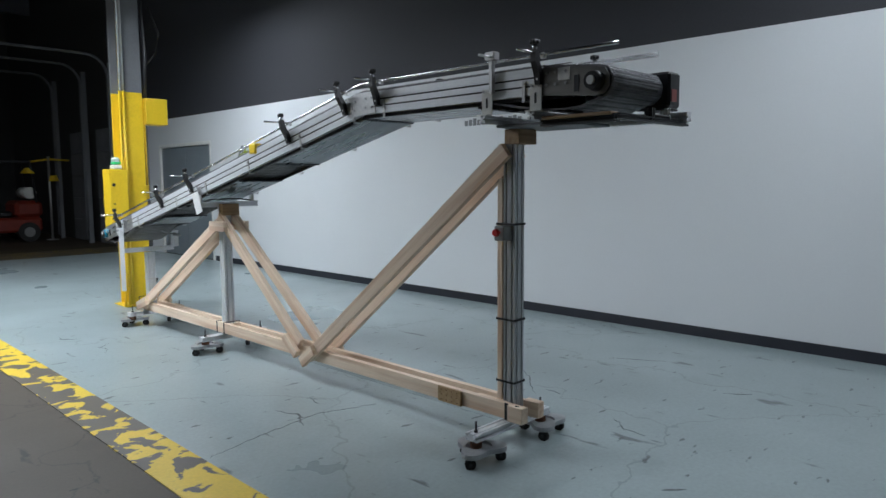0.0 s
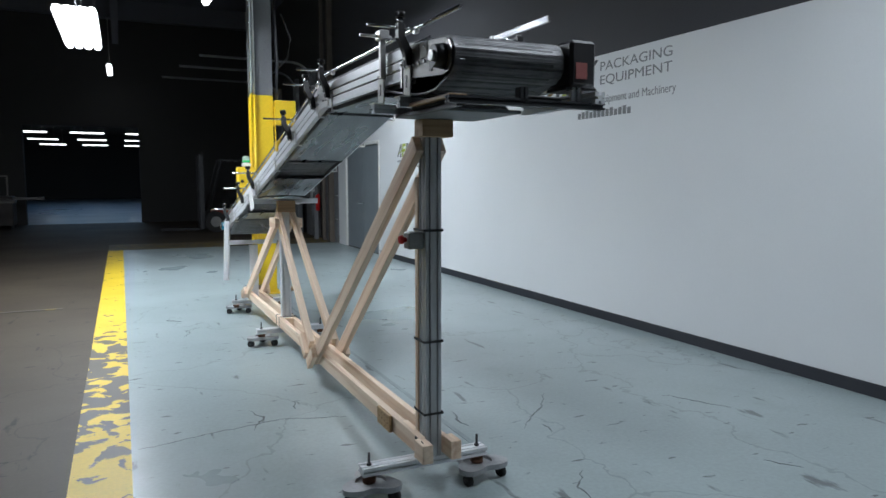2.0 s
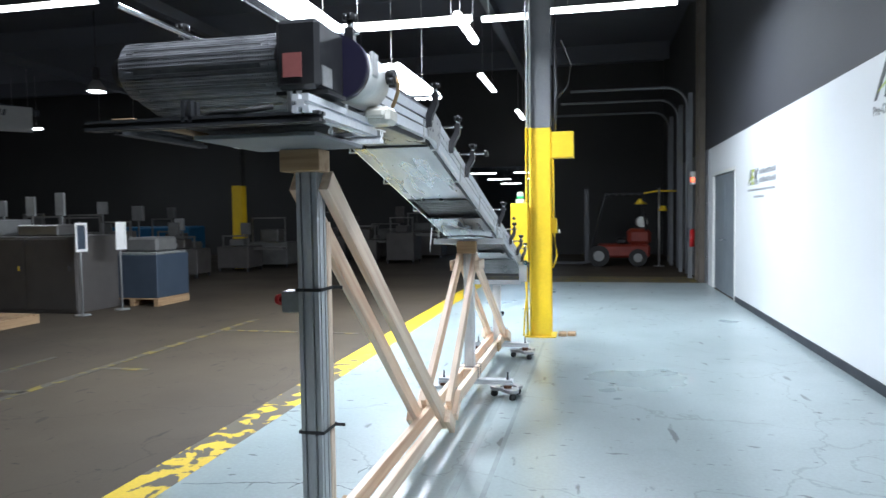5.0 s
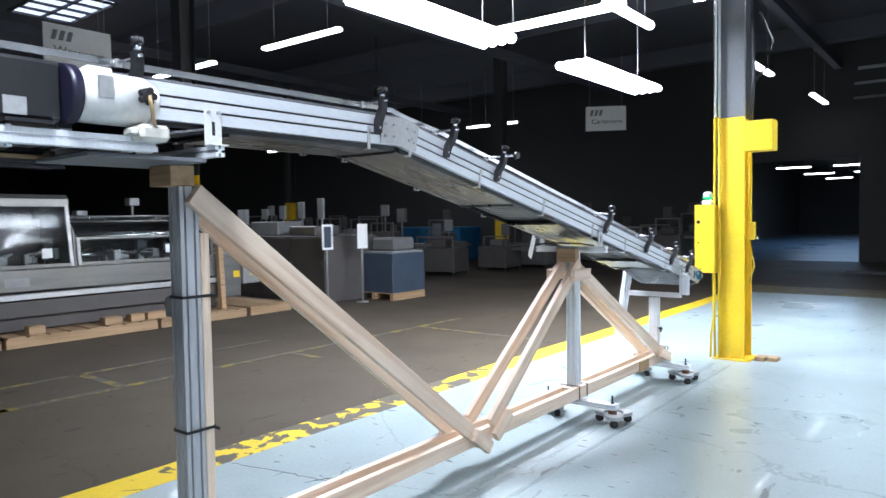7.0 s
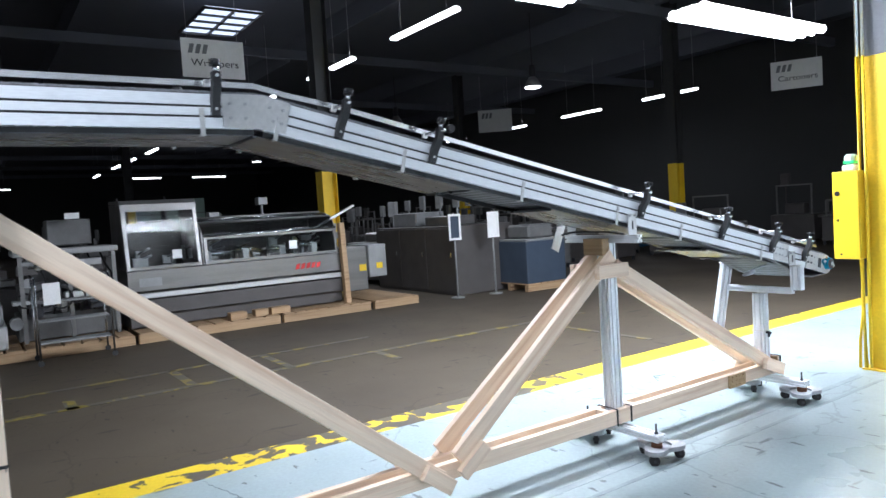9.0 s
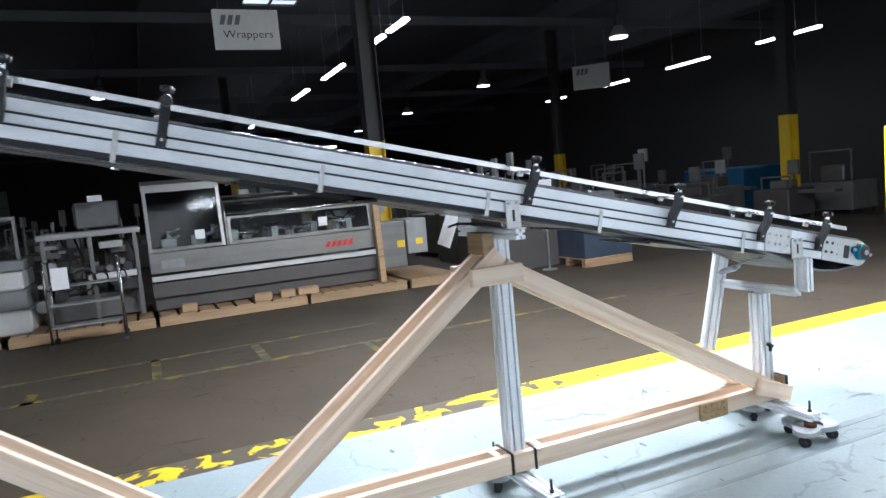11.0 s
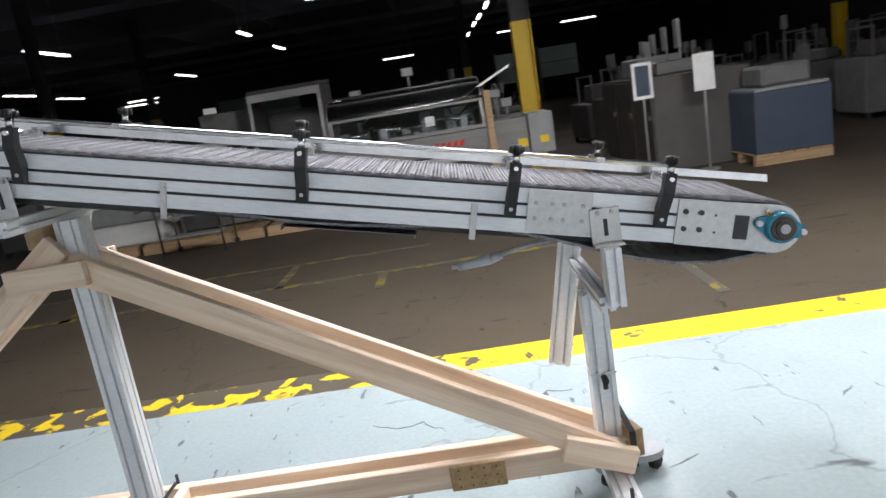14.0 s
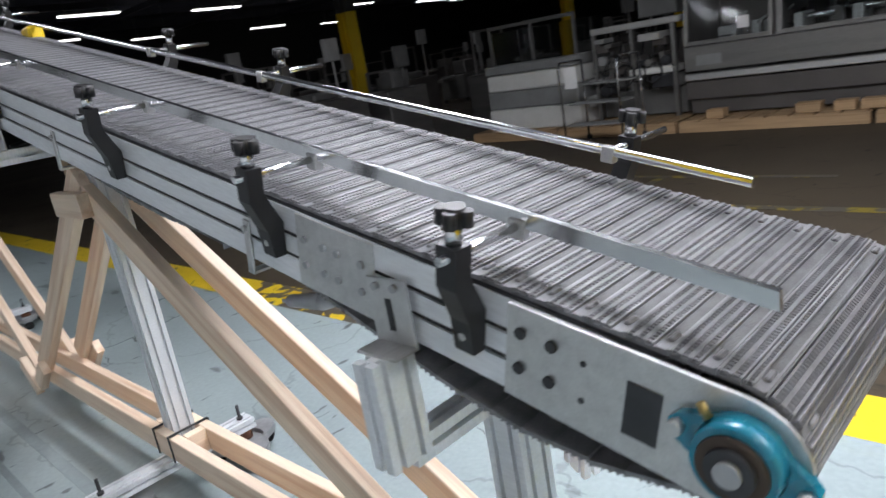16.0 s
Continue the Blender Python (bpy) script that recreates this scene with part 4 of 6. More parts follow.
for k in range(5):
    t = 2 * math.pi * k / 5
    cyl(bm, (3.405, 2.02 + 0.018 * math.cos(t), 1.935 + 0.018 * math.sin(t)), (3.425, 2.02 + 0.018 * math.cos(t), 1.935 + 0.018 * math.sin(t)), 0.011, 8)
cyl(bm, (3.38, 2.02, 1.935), (3.43, 2.02, 1.935), 0.018, 10)
part("motor_knob", bm, BLACK, mo)
bm = B()
cyl(bm, (3.19, 1.725, 1.93), (2.78, 1.725, 1.93), 0.06, 24)
part("head_roller", bm, DARKMETAL, conv, m=G)
bm = B()
tube(bm, [(2.77, 2.0, 1.83), (2.77, 1.9, 1.815), (2.78, 1.82, 1.80)], 0.006, 8)
tube(bm, [(2.9, 1.8, 1.8), (2.95, 1.7, 1.785), (3.05, 1.62, 1.79), (3.15, 1.58, 1.785), (3.22, 1.62, 1.80)], 0.007, 8)
part("cable", bm, RUBBER, conv, "black drive cable", m=G)

# low-end hanging posts and bars
bar("cross_bar", (2.70, 5.59, 1.30), (3.28, 5.59, 1.30), 0.045, 0.045, conv)
bar("drop_post", (3.262, 7.29, 0.806), (3.262, 7.29, 0.979), 0.08, 0.045, conv)
bar("drop_post", (2.715, 7.29, 1.03), (2.67, 7.17, 0.40), 0.045, 0.08, conv, ALU, "loose tilted aluminium post hanging by one end")
bar("cross_bar", (2.70, 7.27, 0.80), (3.24, 7.27, 0.80), 0.045, 0.045, conv)
bm = B()
tube(bm, [(2.74, 5.5, 1.33), (2.80, 5.52, 1.345), (2.95, 5.5, 1.35), (3.1, 5.53, 1.345), (3.2, 5.55, 1.33)], 0.006, 8)
part("cable_loop", bm, RUBBER, conv, "black cable bundle on the cross bar", m=G)
tag = bx("paper_tag", (2.685, 5.52, 1.22), (2.69, 5.60, 1.40), PAPER, conv, "white paper tag hanging", m=G @ Matrix.Translation((2.69, 5.56, 1.40)) @ Matrix.Rotation(radians(-24), 4, "X") @ Matrix.Rotation(radians(12), 4, "Z") @ Matrix.Translation((-2.69, -5.56, -1.40)))
bx("yellow_clamp", (2.74, 4.66, 1.70), (2.80, 4.76, 1.78), YELLOW, conv, "small yellow sensor bracket", 0.01, G)

# power cord with plug
bm = B()
tube(bm, [(3.12, 7.25, 1.0), (3.08, 7.16, 0.985), (3.08, 7.05, 0.975), (3.12, 6.95, 0.962)], 0.007, 8)
cord = tagged(part("power_cord", bm, mat("grey_cord", (0.35, 0.36, 0.37), 0.5)), "grey power cord hanging from the conveyor with its plug", "power cord")
bm = B()
cyl(bm, (3.12, 6.95, 0.962), (3.13, 6.85, 0.955), 0.018, 12, 0.013)
cyl(bm, (3.12, 6.99, 0.967), (3.12, 6.95, 0.962), 0.010, 12, 0.018)
for d in (-0.006, 0.006):
    box(bm, (3.13 + d - 0.001, 6.83, 0.951), (3.13 + d + 0.001, 6.86, 0.959))
part("plug", bm, mat("grey_plug", (0.45, 0.46, 0.48), 0.4), cord)

# ---- wooden support frame with aluminium columns ----
frame_ob = thing("support_frame", CX, 4.8, 0, "pine lumber truss with aluminium profile columns", "support frame")
YN, YM, YF = 2.39, 5.63, 7.27
for y, top in ((YN, 1.69), (YM, 1.277), (YF, 0.767)):
    bar("column", (CX, y, 0.157), (CX, y, top), 0.08, 0.08, frame_ob, ALU_DARKER if y < 3 else ALU)
for y, x0, x1 in ((YN, 2.63, 3.28), (YM, 2.72, 3.34), (YF, 2.74, 3.32)):
    fb = bar("foot_bar", (x0, y, 0.135), (x1, y, 0.135), 0.08, 0.04, frame_ob)
    for x in (x0 + 0.04, x1 - 0.04):
        bm = B()
        cyl(bm, (x, y, 0.09), (x, y, 0.215), 0.006, 10)
        cyl(bm, (x, y, 0.155), (x, y, 0.166), 0.012, 6)
        part("levelling_stud", bm, DARKMETAL, frame_ob, m=frame_ob.matrix_basis.inverted())
        bm = B()
        cyl(bm, (x, y, 0.074), (x, y, 0.108), 0.032, 16)
        part("levelling_foot", bm, RUST, frame_ob, m=frame_ob.matrix_basis.inverted())


def board(name, a, b, half_w, thick, parent=frame_ob, material=WOOD, label="", width_dir=Vector((0, 0, 1)), over=0.0):
    """A board from a to b (world): its grain runs along local y, its wide face upright."""
    a, b = Vector(a), Vector(b)
    y = (b - a).normalized()
    x = width_dir.cross(y).normalized() * -1
    z = x.cross(y)
    m = Matrix((x, y, z)).transposed().to_4x4()
    m.translation = a
    bm = B()
    box(bm, (-thick / 2, -over, -half_w), (thick / 2, (b - a).length + over, half_w), bevel=0.0025)
    return part(name, bm, material, parent, label, m=parent.matrix_basis.inverted() @ m)


for s in (-1, 1):
    board("base_beam", (CX + s * 0.055, 2.36, 0.211), (CX + s * 0.055, 5.58, 0.211), 0.0445, 0.038)
    board("base_beam", (CX + s * 0.056, 5.585, 0.211), (CX + s * 0.056, 7.33, 0.211), 0.0445, 0.038)
    board("diagonal", (CX + s * 0.0575, 2.395, 1.655), (CX + s * 0.084, 4.262, 0.192), 0.0445, 0.038)
    board("diagonal", (CX + s * 0.084, 4.372, 0.27), (CX + s * 0.0605, 5.60, 1.205), 0.0445, 0.038)
    board("diagonal", (CX + s * 0.0615, 5.62, 1.135), (CX + s * 0.083, 7.29, 0.21), 0.0445, 0.038)
    board("gusset", (CX + s * 0.101, 5.432, 1.112), (CX + s * 0.101, 5.69, 1.112), 0.041, 0.038, label="nailed pine gusset block")
    board("gusset", (CX + s * 0.122, 7.10, 0.285), (CX + s * 0.122, 7.33, 0.203), 0.043, 0.036)
    board("gusset", (CX + s * 0.1225, 4.15, 0.268), (CX + s * 0.1225, 4.305, 0.15), 0.04, 0.036)
    board("gusset", (CX + s * 0.1225, 4.37, 0.195), (CX + s * 0.1225, 4.53, 0.315), 0.035, 0.036)
for s, y in ((-1, 2.80), (1, 6.80)):
    sp = board("splice_board", (CX + s * 0.0845, y - 0.09, 0.211), (CX + s * 0.0845, y + 0.10, 0.211), 0.046, 0.018, material=OSB, label="nailed chipboard splice plate")
    bm = B()
    cyl(bm, (s * 0.0091, 0, 0), (s * 0.0105, 0, 0), 0.004, 6), cyl(bm, (-s * 0.0091, 0, 0), (-s * 0.0105, 0, 0), 0.004, 6)
    nail = part("nail", bm, RUST, sp, m=Matrix.Translation((0, 0.03, -0.03)))
    for i, j in [(i, j) for i in range(4) for j in range(3)][1:]:
        again(nail, Matrix.Translation((0, 0.03 + i * 0.043, -0.03 + j * 0.03)), sp)
board("upright_stud", (CX, 2.452, 0.26), (CX, 2.452, 1.50), 0.0445, 0.038, width_dir=Vector((1, 0, 0)))
board("cap_block", (CX - 0.076, 2.345, 1.722), (CX + 0.076, 2.345, 1.722), 0.039, 0.10, material=WOODOLD, label="darker wood cap block on the column")
board("spacer_block", (CX - 0.04, 2.475, 0.215), (CX - 0.04, 2.62, 0.215), 0.042, 0.03)
board("spacer_block", (CX - 0.0355, 5.745, 0.215), (CX + 0.0355, 5.745, 0.215), 0.043, 0.036)
board("spacer_block", (CX - 0.0355, 5.52, 0.215), (CX + 0.0355, 5.52, 0.215), 0.043, 0.036)
board("top_block", (CX - 0.079, 5.545, 1.255), (CX + 0.079, 5.545, 1.255), 0.05, 0.06, material=WOODOLD)
board("end_block", (CX + 0.0, 7.325, 0.24), (CX + 0.079, 7.35, 0.24), 0.05, 0.05, material=WOODOLD)


def band(y, z, hx, hy, h=0.012, parent=frame_ob, y1=None):
    bm = B()
    for lo, hi in (((-hx - 0.002, -hy - 0.002), (hx + 0.002, -hy)), ((-hx - 0.002, hy), (hx + 0.002, hy + 0.002)), ((-hx - 0.002, -hy), (-hx, hy)), ((hx, -hy), (hx + 0.002, hy))):
        box(bm, (lo[0], lo[1], -h / 2), (hi[0], hi[1], h / 2))
    box(bm, (hx, hy - 0.01, -h / 2), (hx + 0.04, hy - 0.006, h / 2))
    part("tie_strap", bm, RUBBER, parent, "black tie strap", m=parent.matrix_basis.inverted() @ Matrix.Translation((CX, y, z)))


for z in (1.252, 0.722, 0.37):
    band(2.411, z, 0.048, 0.062)
for y in (5.575, 5.70):
    bm = B()
    for s in (-1, 1):
        a, b = sorted((s * 0.0755, s * 0.0775))
        box(bm, (a, -0.007, 0.16), (b, 0.007, 0.262))
    box(bm, (-0.0775, -0.007, 0.260), (0.0775, 0.007, 0.2625))
    part("tie_strap", bm, RUBBER, frame_ob, m=frame_ob.matrix_basis.inverted() @ Matrix.Translation((CX, y, 0)))
bm = B()
for s in (-1, 1):
    a, b = sorted((s * 0.105, s * 0.107))
    box(bm, (a, -0.01, 0.17), (b, 0.01, 0.30))
box(bm, (-0.107, -0.01, 0.298), (0.107, 0.01, 0.3005))
part("tie_strap", bm, RUBBER, frame_ob, m=frame_ob.matrix_basis.inverted() @ Matrix.Translation((CX, 7.33, 0)))
bm = B()
box(bm, (CX - 0.0835, 2.285, 0.165), (CX - 0.081, 2.31, 0.262)), box(bm, (CX - 0.0835, 2.36, 0.165), (CX - 0.081, 2.385, 0.262))
part("tie_strap", bm, RUBBER, frame_ob, m=frame_ob.matrix_basis.inverted())
F = frame_ob.matrix_basis.inverted()
for lo, hi in (((CX - 0.1, 2.25, 0.168), (CX - 0.046, 2.355, 0.258)), ((CX + 0.046, 2.25, 0.168), (CX + 0.1, 2.355, 0.258))):
    bx("end_block", lo, hi, WOOD, frame_ob, bevel=0.003, m=F)
bm = B()
box(bm, (CX - 0.045, YF - 0.045, 0.488), (CX + 0.045, YF + 0.045, 0.494))
part("cable_tie", bm, WHITE, frame_ob, "white cable tie", m=F)
bm = B()
cyl(bm, (CX + 0.041, YF, 0.478), (CX + 0.075, YF, 0.473), 0.011, 10), cyl(bm, (CX + 0.06, YF, 0.488), (CX + 0.06, YF, 0.443), 0.009, 8)
part("lever", bm, BLACK, frame_ob, m=F)
bm = B()
box(bm, (CX - 0.118, 2.365, 1.165), (CX - 0.041, 2.435, 1.245), bevel=0.006)
es = part("switch_box", bm, GREYMACH, frame_ob, "grey emergency stop box", m=F)
bm = B()
cyl(bm, (CX - 0.118, 2.40, 1.21), (CX - 0.138, 2.40, 1.21), 0.012, 12), cyl(bm, (CX - 0.136, 2.40, 1.21), (CX - 0.152, 2.40, 1.21), 0.022, 16, 0.018)
part("button", bm, RED, es, "red mushroom button")


# ---- castor dollies under the feet ----
def dolly(x, y, turn, note):
    e = thing("castor_dolly", x, y, 0, "cast metal three-wheeled castor dolly " + note, "dolly", "castor dollies", turn=turn)
    bm = B()
    n = 48
    outer, inner = [], []
    for i in range(n):
        t = 2 * math.pi * i / n
        r = 0.118 + 0.034 * math.cos(3 * t)
        outer.append((r * math.cos(t), r * math.sin(t))), inner.append((0.072 * math.cos(t), 0.072 * math.sin(t)))
    rings = [[bm.verts.new((px, py, z)) for px, py in ring] for ring, z in ((outer, 0.062), (outer, 0.088), (inner, 0.088), (inner, 0.068))]
    for a, b in zip(rings, rings[1:] + rings[:1]):
        for i in range(n):
            bm.faces.new((a[i], a[(i + 1) % n], b[(i + 1) % n], b[i]))
    cyl(bm, (0, 0, 0.066), (0, 0, 0.073), 0.0725, 32)
    part("plate", bm, CAST, e)
    for k in range(3):
        t = 2 * math.pi * k / 3
        px, py = 0.118 * math.cos(t), 0.118 * math.sin(t)
        u, v = math.cos(t + 0.5 + k), math.sin(t + 0.5 + k)
        bm = B()
        cyl(bm, (px - 0.013 * u, py - 0.013 * v, 0.029), (px + 0.013 * u, py + 0.013 * v, 0.029), 0.029, 20)
        w = part("wheel", bm, RUBBER, e, "black rubber castor wheel")
        bm = B()
        cyl(bm, (px - 0.02 * u, py - 0.02 * v, 0.029), (px + 0.02 * u, py + 0.02 * v, 0.029), 0.009, 10)
        cyl(bm, (px, py, 0.056), (px, py, 0.066), 0.022, 12)
        part("fork", bm, DARKMETAL, e)
    return e


for x, y, turn, note in ((2.67, 2.37, 200, "under the tall column's foot"), (3.235, 2.37, -20, "under the tall column's foot"), (2.775, 5.66, 200, "under the middle foot"),
                         (3.30, 5.65, -65, "under the middle foot"), (2.82, 7.34, 200, "under the low foot"), (3.275, 7.26, -60, "under the low foot")):
    dolly(x, y, turn, note)

# ---- yellow building column by the conveyor ----
post = thing("steel_column", 3.35, 8.62, 0, "steel building column painted yellow below and grey above", "column")


def ibeam(name, z0, z1, material, parent, w=0.26, d=0.27):
    bm = B()
    t = 0.014
    for s in (-1, 1):
        box(bm, (-w / 2, s * d / 2 - t / 2, z0), (w / 2, s * d / 2 + t / 2, z1), bevel=0.002)
    box(bm, (-t / 2, -d / 2 + t / 2 + 0.001, z0), (t / 2, d / 2 - t / 2 - 0.001, z1))
    return part(name, bm, material, parent)


ibeam("lower_shaft", 0.02, 2.56, YELLOW, post)
ibeam("upper_shaft", 2.561, 6.9, GREYPAINT, post)
bx("base_plate", (-0.19, -0.19, 0.004), (0.19, 0.19, 0.02), YELLOW, post, bevel=0.004)
bx("guard_box", (0.145, -0.2, 2.19), (0.41, 0.0, 2.5), YELLOW, post, "yellow sheet metal box", 0.006)
bx("switch_box", (0.135, -0.06, 1.28), (0.20, 0.02, 1.46), YELLOW, post, "small yellow switch box", 0.005)
bm = B()
cyl(bm, (0.2, -0.02, 1.30), (0.24, -0.02, 1.30), 0.02, 12)
part("switch_knob", bm, CHROME, post)
cb = bx("control_box", (-0.34, -0.28, 0.93), (-0.135, -0.06, 1.65), YELLOW, post, "yellow control box with a green beacon", 0.006)
bm = B()
cyl(bm, (-0.30, -0.281, 1.47), (-0.30, -0.287, 1.47), 0.02, 12), cyl(bm, (-0.28, -0.281, 0.97), (-0.28, -0.286, 0.97), 0.008, 8), cyl(bm, (-0.30, -0.281, 1.25), (-0.30, -0.286, 1.25), 0.01, 8)
part("lock", bm, BLACK, cb)
bx("beacon_base", (-0.28, -0.24, 1.651), (-0.18, -0.12, 1.70), WHITE, cb, bevel=0.01)
bx("beacon", (-0.27, -0.23, 1.70), (-0.19, -0.13, 1.79), mat("beacon_lens", (0.55, 0.7, 0.6), 0.3), cb, "pale green beacon", 0.02)
bx("beacon_band", (-0.272, -0.232, 1.71), (-0.188, -0.128, 1.735), GREENLENS, cb, bevel=0.004)
for pts, r, material in (([(-0.15, -0.2, 0.03), (-0.16, -0.2, 0.9), (-0.15, -0.2, 2.56)], 0.017, YELLOW), ([(-0.15, -0.2, 2.561), (-0.15, -0.2, 6.8)], 0.017, CHROME), ([(-0.11, -0.2, 0.03), (-0.11, -0.2, 2.56)], 0.013, YELLOW),
                         ([(-0.11, -0.2, 2.561), (-0.11, -0.2, 6.8)], 0.013, STEEL), ([(-0.18, -0.16, 0.93), (-0.16, -0.2, 0.5), (-0.19, -0.2, 0.25), (-0.2, -0.19, 0.02)], 0.013, YELLOW),
                         ([(0.16, -0.1, 2.19), (0.165, -0.1, 1.46)], 0.012, YELLOW), ([(0.165, -0.05, 1.28), (0.2, -0.05, 1.0), (0.15, -0.05, 0.85)], 0.012, YELLOW),
                         ([(0.18, -0.1, 2.5), (0.2, -0.1, 3.0), (0.18, -0.08, 3.6), (0.2, -0.1, 4.4), (0.19, -0.1, 6.8)], 0.022, DARKMETAL), ([(0.2, -0.1, 2.9), (0.34, -0.1, 3.05), (0.38, -0.1, 3.3), (0.26, -0.1, 3.6)], 0.012, RUBBER)):
    bm = B()
    tube(bm, pts, r, 10)
    part("conduit", bm, material, post)
tagged(bx("wood_block", (3.56, 8.56, 0.004), (3.66, 8.72, 0.045), WOODOLD, bevel=0.003), "short wood block lying by the column base", "wood block")
tagged(bx("wood_block", (3.67, 8.60, 0.004), (3.77, 8.74, 0.045), WOODOLD, bevel=0.003), "short wood block lying by the column base", "wood block")

# ---- lamps overhead, one strip of them added out of view ----
def fixture(x, y, z, length, w=0.14, turn=0, tubes=2, material=TUBE, hang=0.0, note="lit fluorescent tube fixture under the roof"):
    """A fluorescent fixture, its length along local y, hung on wires."""
    e = thing("ceiling_light", x, y, z, note, "ceiling light", "fluorescent ceiling lights", turn=turn)
    bm = B()
    prism(bm, [(-w / 2, 0.0), (-w / 4, 0.05), (w / 4, 0.05), (w / 2, 0.0), (w / 2, 0.004), (w / 4, 0.056), (-w / 4, 0.056), (-w / 2, 0.004)], -length / 2, length / 2, AXIS)
    part("reflector", bm, WHITE, e)
    for i in range(tubes):
        bm = B()
        tx = (i + 0.5) * w / tubes - w / 2
        cyl(bm, (tx, -length / 2 + 0.02, 0.012), (tx, length / 2 - 0.02, 0.012), min(0.055, w / tubes * 0.46), 8)
        part("tube", bm, material, e)
    hang = min(hang, 4.99 - z) if y > 27 else (6.9 - z if hang else 0)
    if hang:
        for s in (-0.35, 0.35):
            bm = B()
            cyl(bm, (0, s * length, 0.055), (0, s * length, hang), 0.004, 6)
            part("wire", bm, STEEL, e)
    return e


fixture(1.25, 10.2, 3.50, 2.5, 0.5, 0, 4, TUBE, 2.8, "large lit fluorescent fixture hung on wires")
fixture(1.15, 6.35, 3.50, 2.15, 0.5, 0, 4, TUBE, 2.8, "large lit fluorescent fixture hung on wires")
fixture(2.05, 7.1, 3.52, 1.45, 0.1, 90, 1, TUBE, 2.8, "lit fluorescent strip hung on wires")
fixture(4.25, 10.05, 4.38, 1.75, 0.1, 90, 1, TUBE, 2.8, "lit fluorescent strip hung on wires")
# unseen fixture, added to go with the lamp by the near wall
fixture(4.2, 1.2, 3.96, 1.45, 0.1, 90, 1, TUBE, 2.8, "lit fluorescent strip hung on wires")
fixture(2.65, 7.5, 3.53, 1.1, 0.1, 0, 1, TUBE, 2.8, "lit fluorescent strip hung on wires")
fixture(2.75, 10.2, 4.38, 0.75, 0.1, 90, 1, TUBE, 2.8, "lit fluorescent strip hung on wires")
for x, y, turn, ln in ((1.28, 18, 0, 2.4), (1.5, 24, 0, 2.2), (-4.65, 9.5, 90, 2.15), (-7.95, 9.5, 90, 1.1), (-9.3, 9.5, 90, 0.9), (-13.2, 9.5, 90, 2.2), (-17.2, 9.45, 90, 2.2), (-25.8, 9.2, 90, 2.0), (-30, 9.1, 90, 2.0), (-33.5, 9.0, 90, 2.0), (-39.4, 8.9, 90, 2.0),
                        (-8.1, 21.8, 90, 0.95), (-9.3, 21.8, 90, 0.95), (-12.8, 21.9, 90, 2.0), (-16.8, 22, 90, 1.5), (-21.1, 22, 90, 1.5), (-42, 12, 0, 2.2), (-42, 16.2, 0, 2.2),
                        (-18.5, -5.9, 90, 2.6), (-21.9, -0.2, 90, 1.6), (-28.7, -0.5, 90, 2.0), (-35, -7.4, 90, 3.0), (-50, -16.5, 0, 2.4), (-50, 3.8, 0, 2.4), (-14, -11.7, 90, 2.3), (-19.3, -12.6, 90, 2.6), (-25, -13.5, 90, 2.8), (-31, -14.5, 90, 3.0), (-37.5, -15.5, 90, 3.0),
                        (-18.2, -17.7, 90, 1.3), (-14.4, -17, 90, 1.3), (-23.5, -23.5, 90, 1.8), (-31.2, -25.2, 90, 3.0), (-35.5, -26.2, 90, 3.0), (-6.8, -19.1, 90, 2.2), (-12.6, -20.3, 90, 2.3), (-10, -11.1, 90, 1.2), (-55.5, -19, 20, 2.6), (-8, -27, 90, 2.3), (-14, -30, 90, 2.3), (-22, -31, 90, 2.5),
                        (-3, -33, 90, 2.3), (-29, -33, 90, 2.5)):
    fixture(x, y, 4.92, ln, 0.16, turn, 2, TUBEFAR, 1.2)
for x, y in ((-8.6, 15.7), (-15.9, 15.6), (-23.1, 15.5), (-30.3, 15.4), (-16, 3.5)):
    e = thing("high_bay_lamp", x, y, 4.85, "round high bay lamp hanging lit from the roof", "high bay lamp", "high bay lamps")
    bm = B()
    cyl(bm, (0, 0, 0), (0, 0, 0.28), 0.26, 20, 0.09)
    part("shade", bm, GREYMACH, e)
    bm = B()
    cyl(bm, (0, 0, 0.28), (0, 0, 0.6), 0.09, 12), cyl(bm, (0, 0, 0.6), (0, 0, 2.06), 0.01, 6)
    part("ballast", bm, DARKMETAL, e)
    bm = B()
    cyl(bm, (0, 0, -0.02), (0, 0, -0.003), 0.22, 20)
    part("lens", bm, TUBEFAR, e)
sk = thing("skylight", -9.6, 7.4, 6.05, "barred rooflight with pale daylight", "skylight", kind="structure")
bx("pane", (-1.0, -0.6, 0), (1.0, 0.6, 0.02), SKYGLOW, sk)
bm = B()
for k in range(5):
    box(bm, (-1.05 + k * 0.51, -0.65, -0.05), (-1.0 + k * 0.51, 0.65, -0.003))
for y in (-0.65, -0.02, 0.6):
    box(bm, (-1.05, y, -0.05), (1.05, y + 0.05, -0.004))
part("frame", bm, DARKMETAL, sk)
for i in range(9):
    fixture(-2.4 + (i % 3) * 2.6, 40 + (i // 3) * 7, 3.9, 1.6, 0.16, 90, 2, TUBEFAR, 1.2, "lit fluorescent tube fixture in the further room")

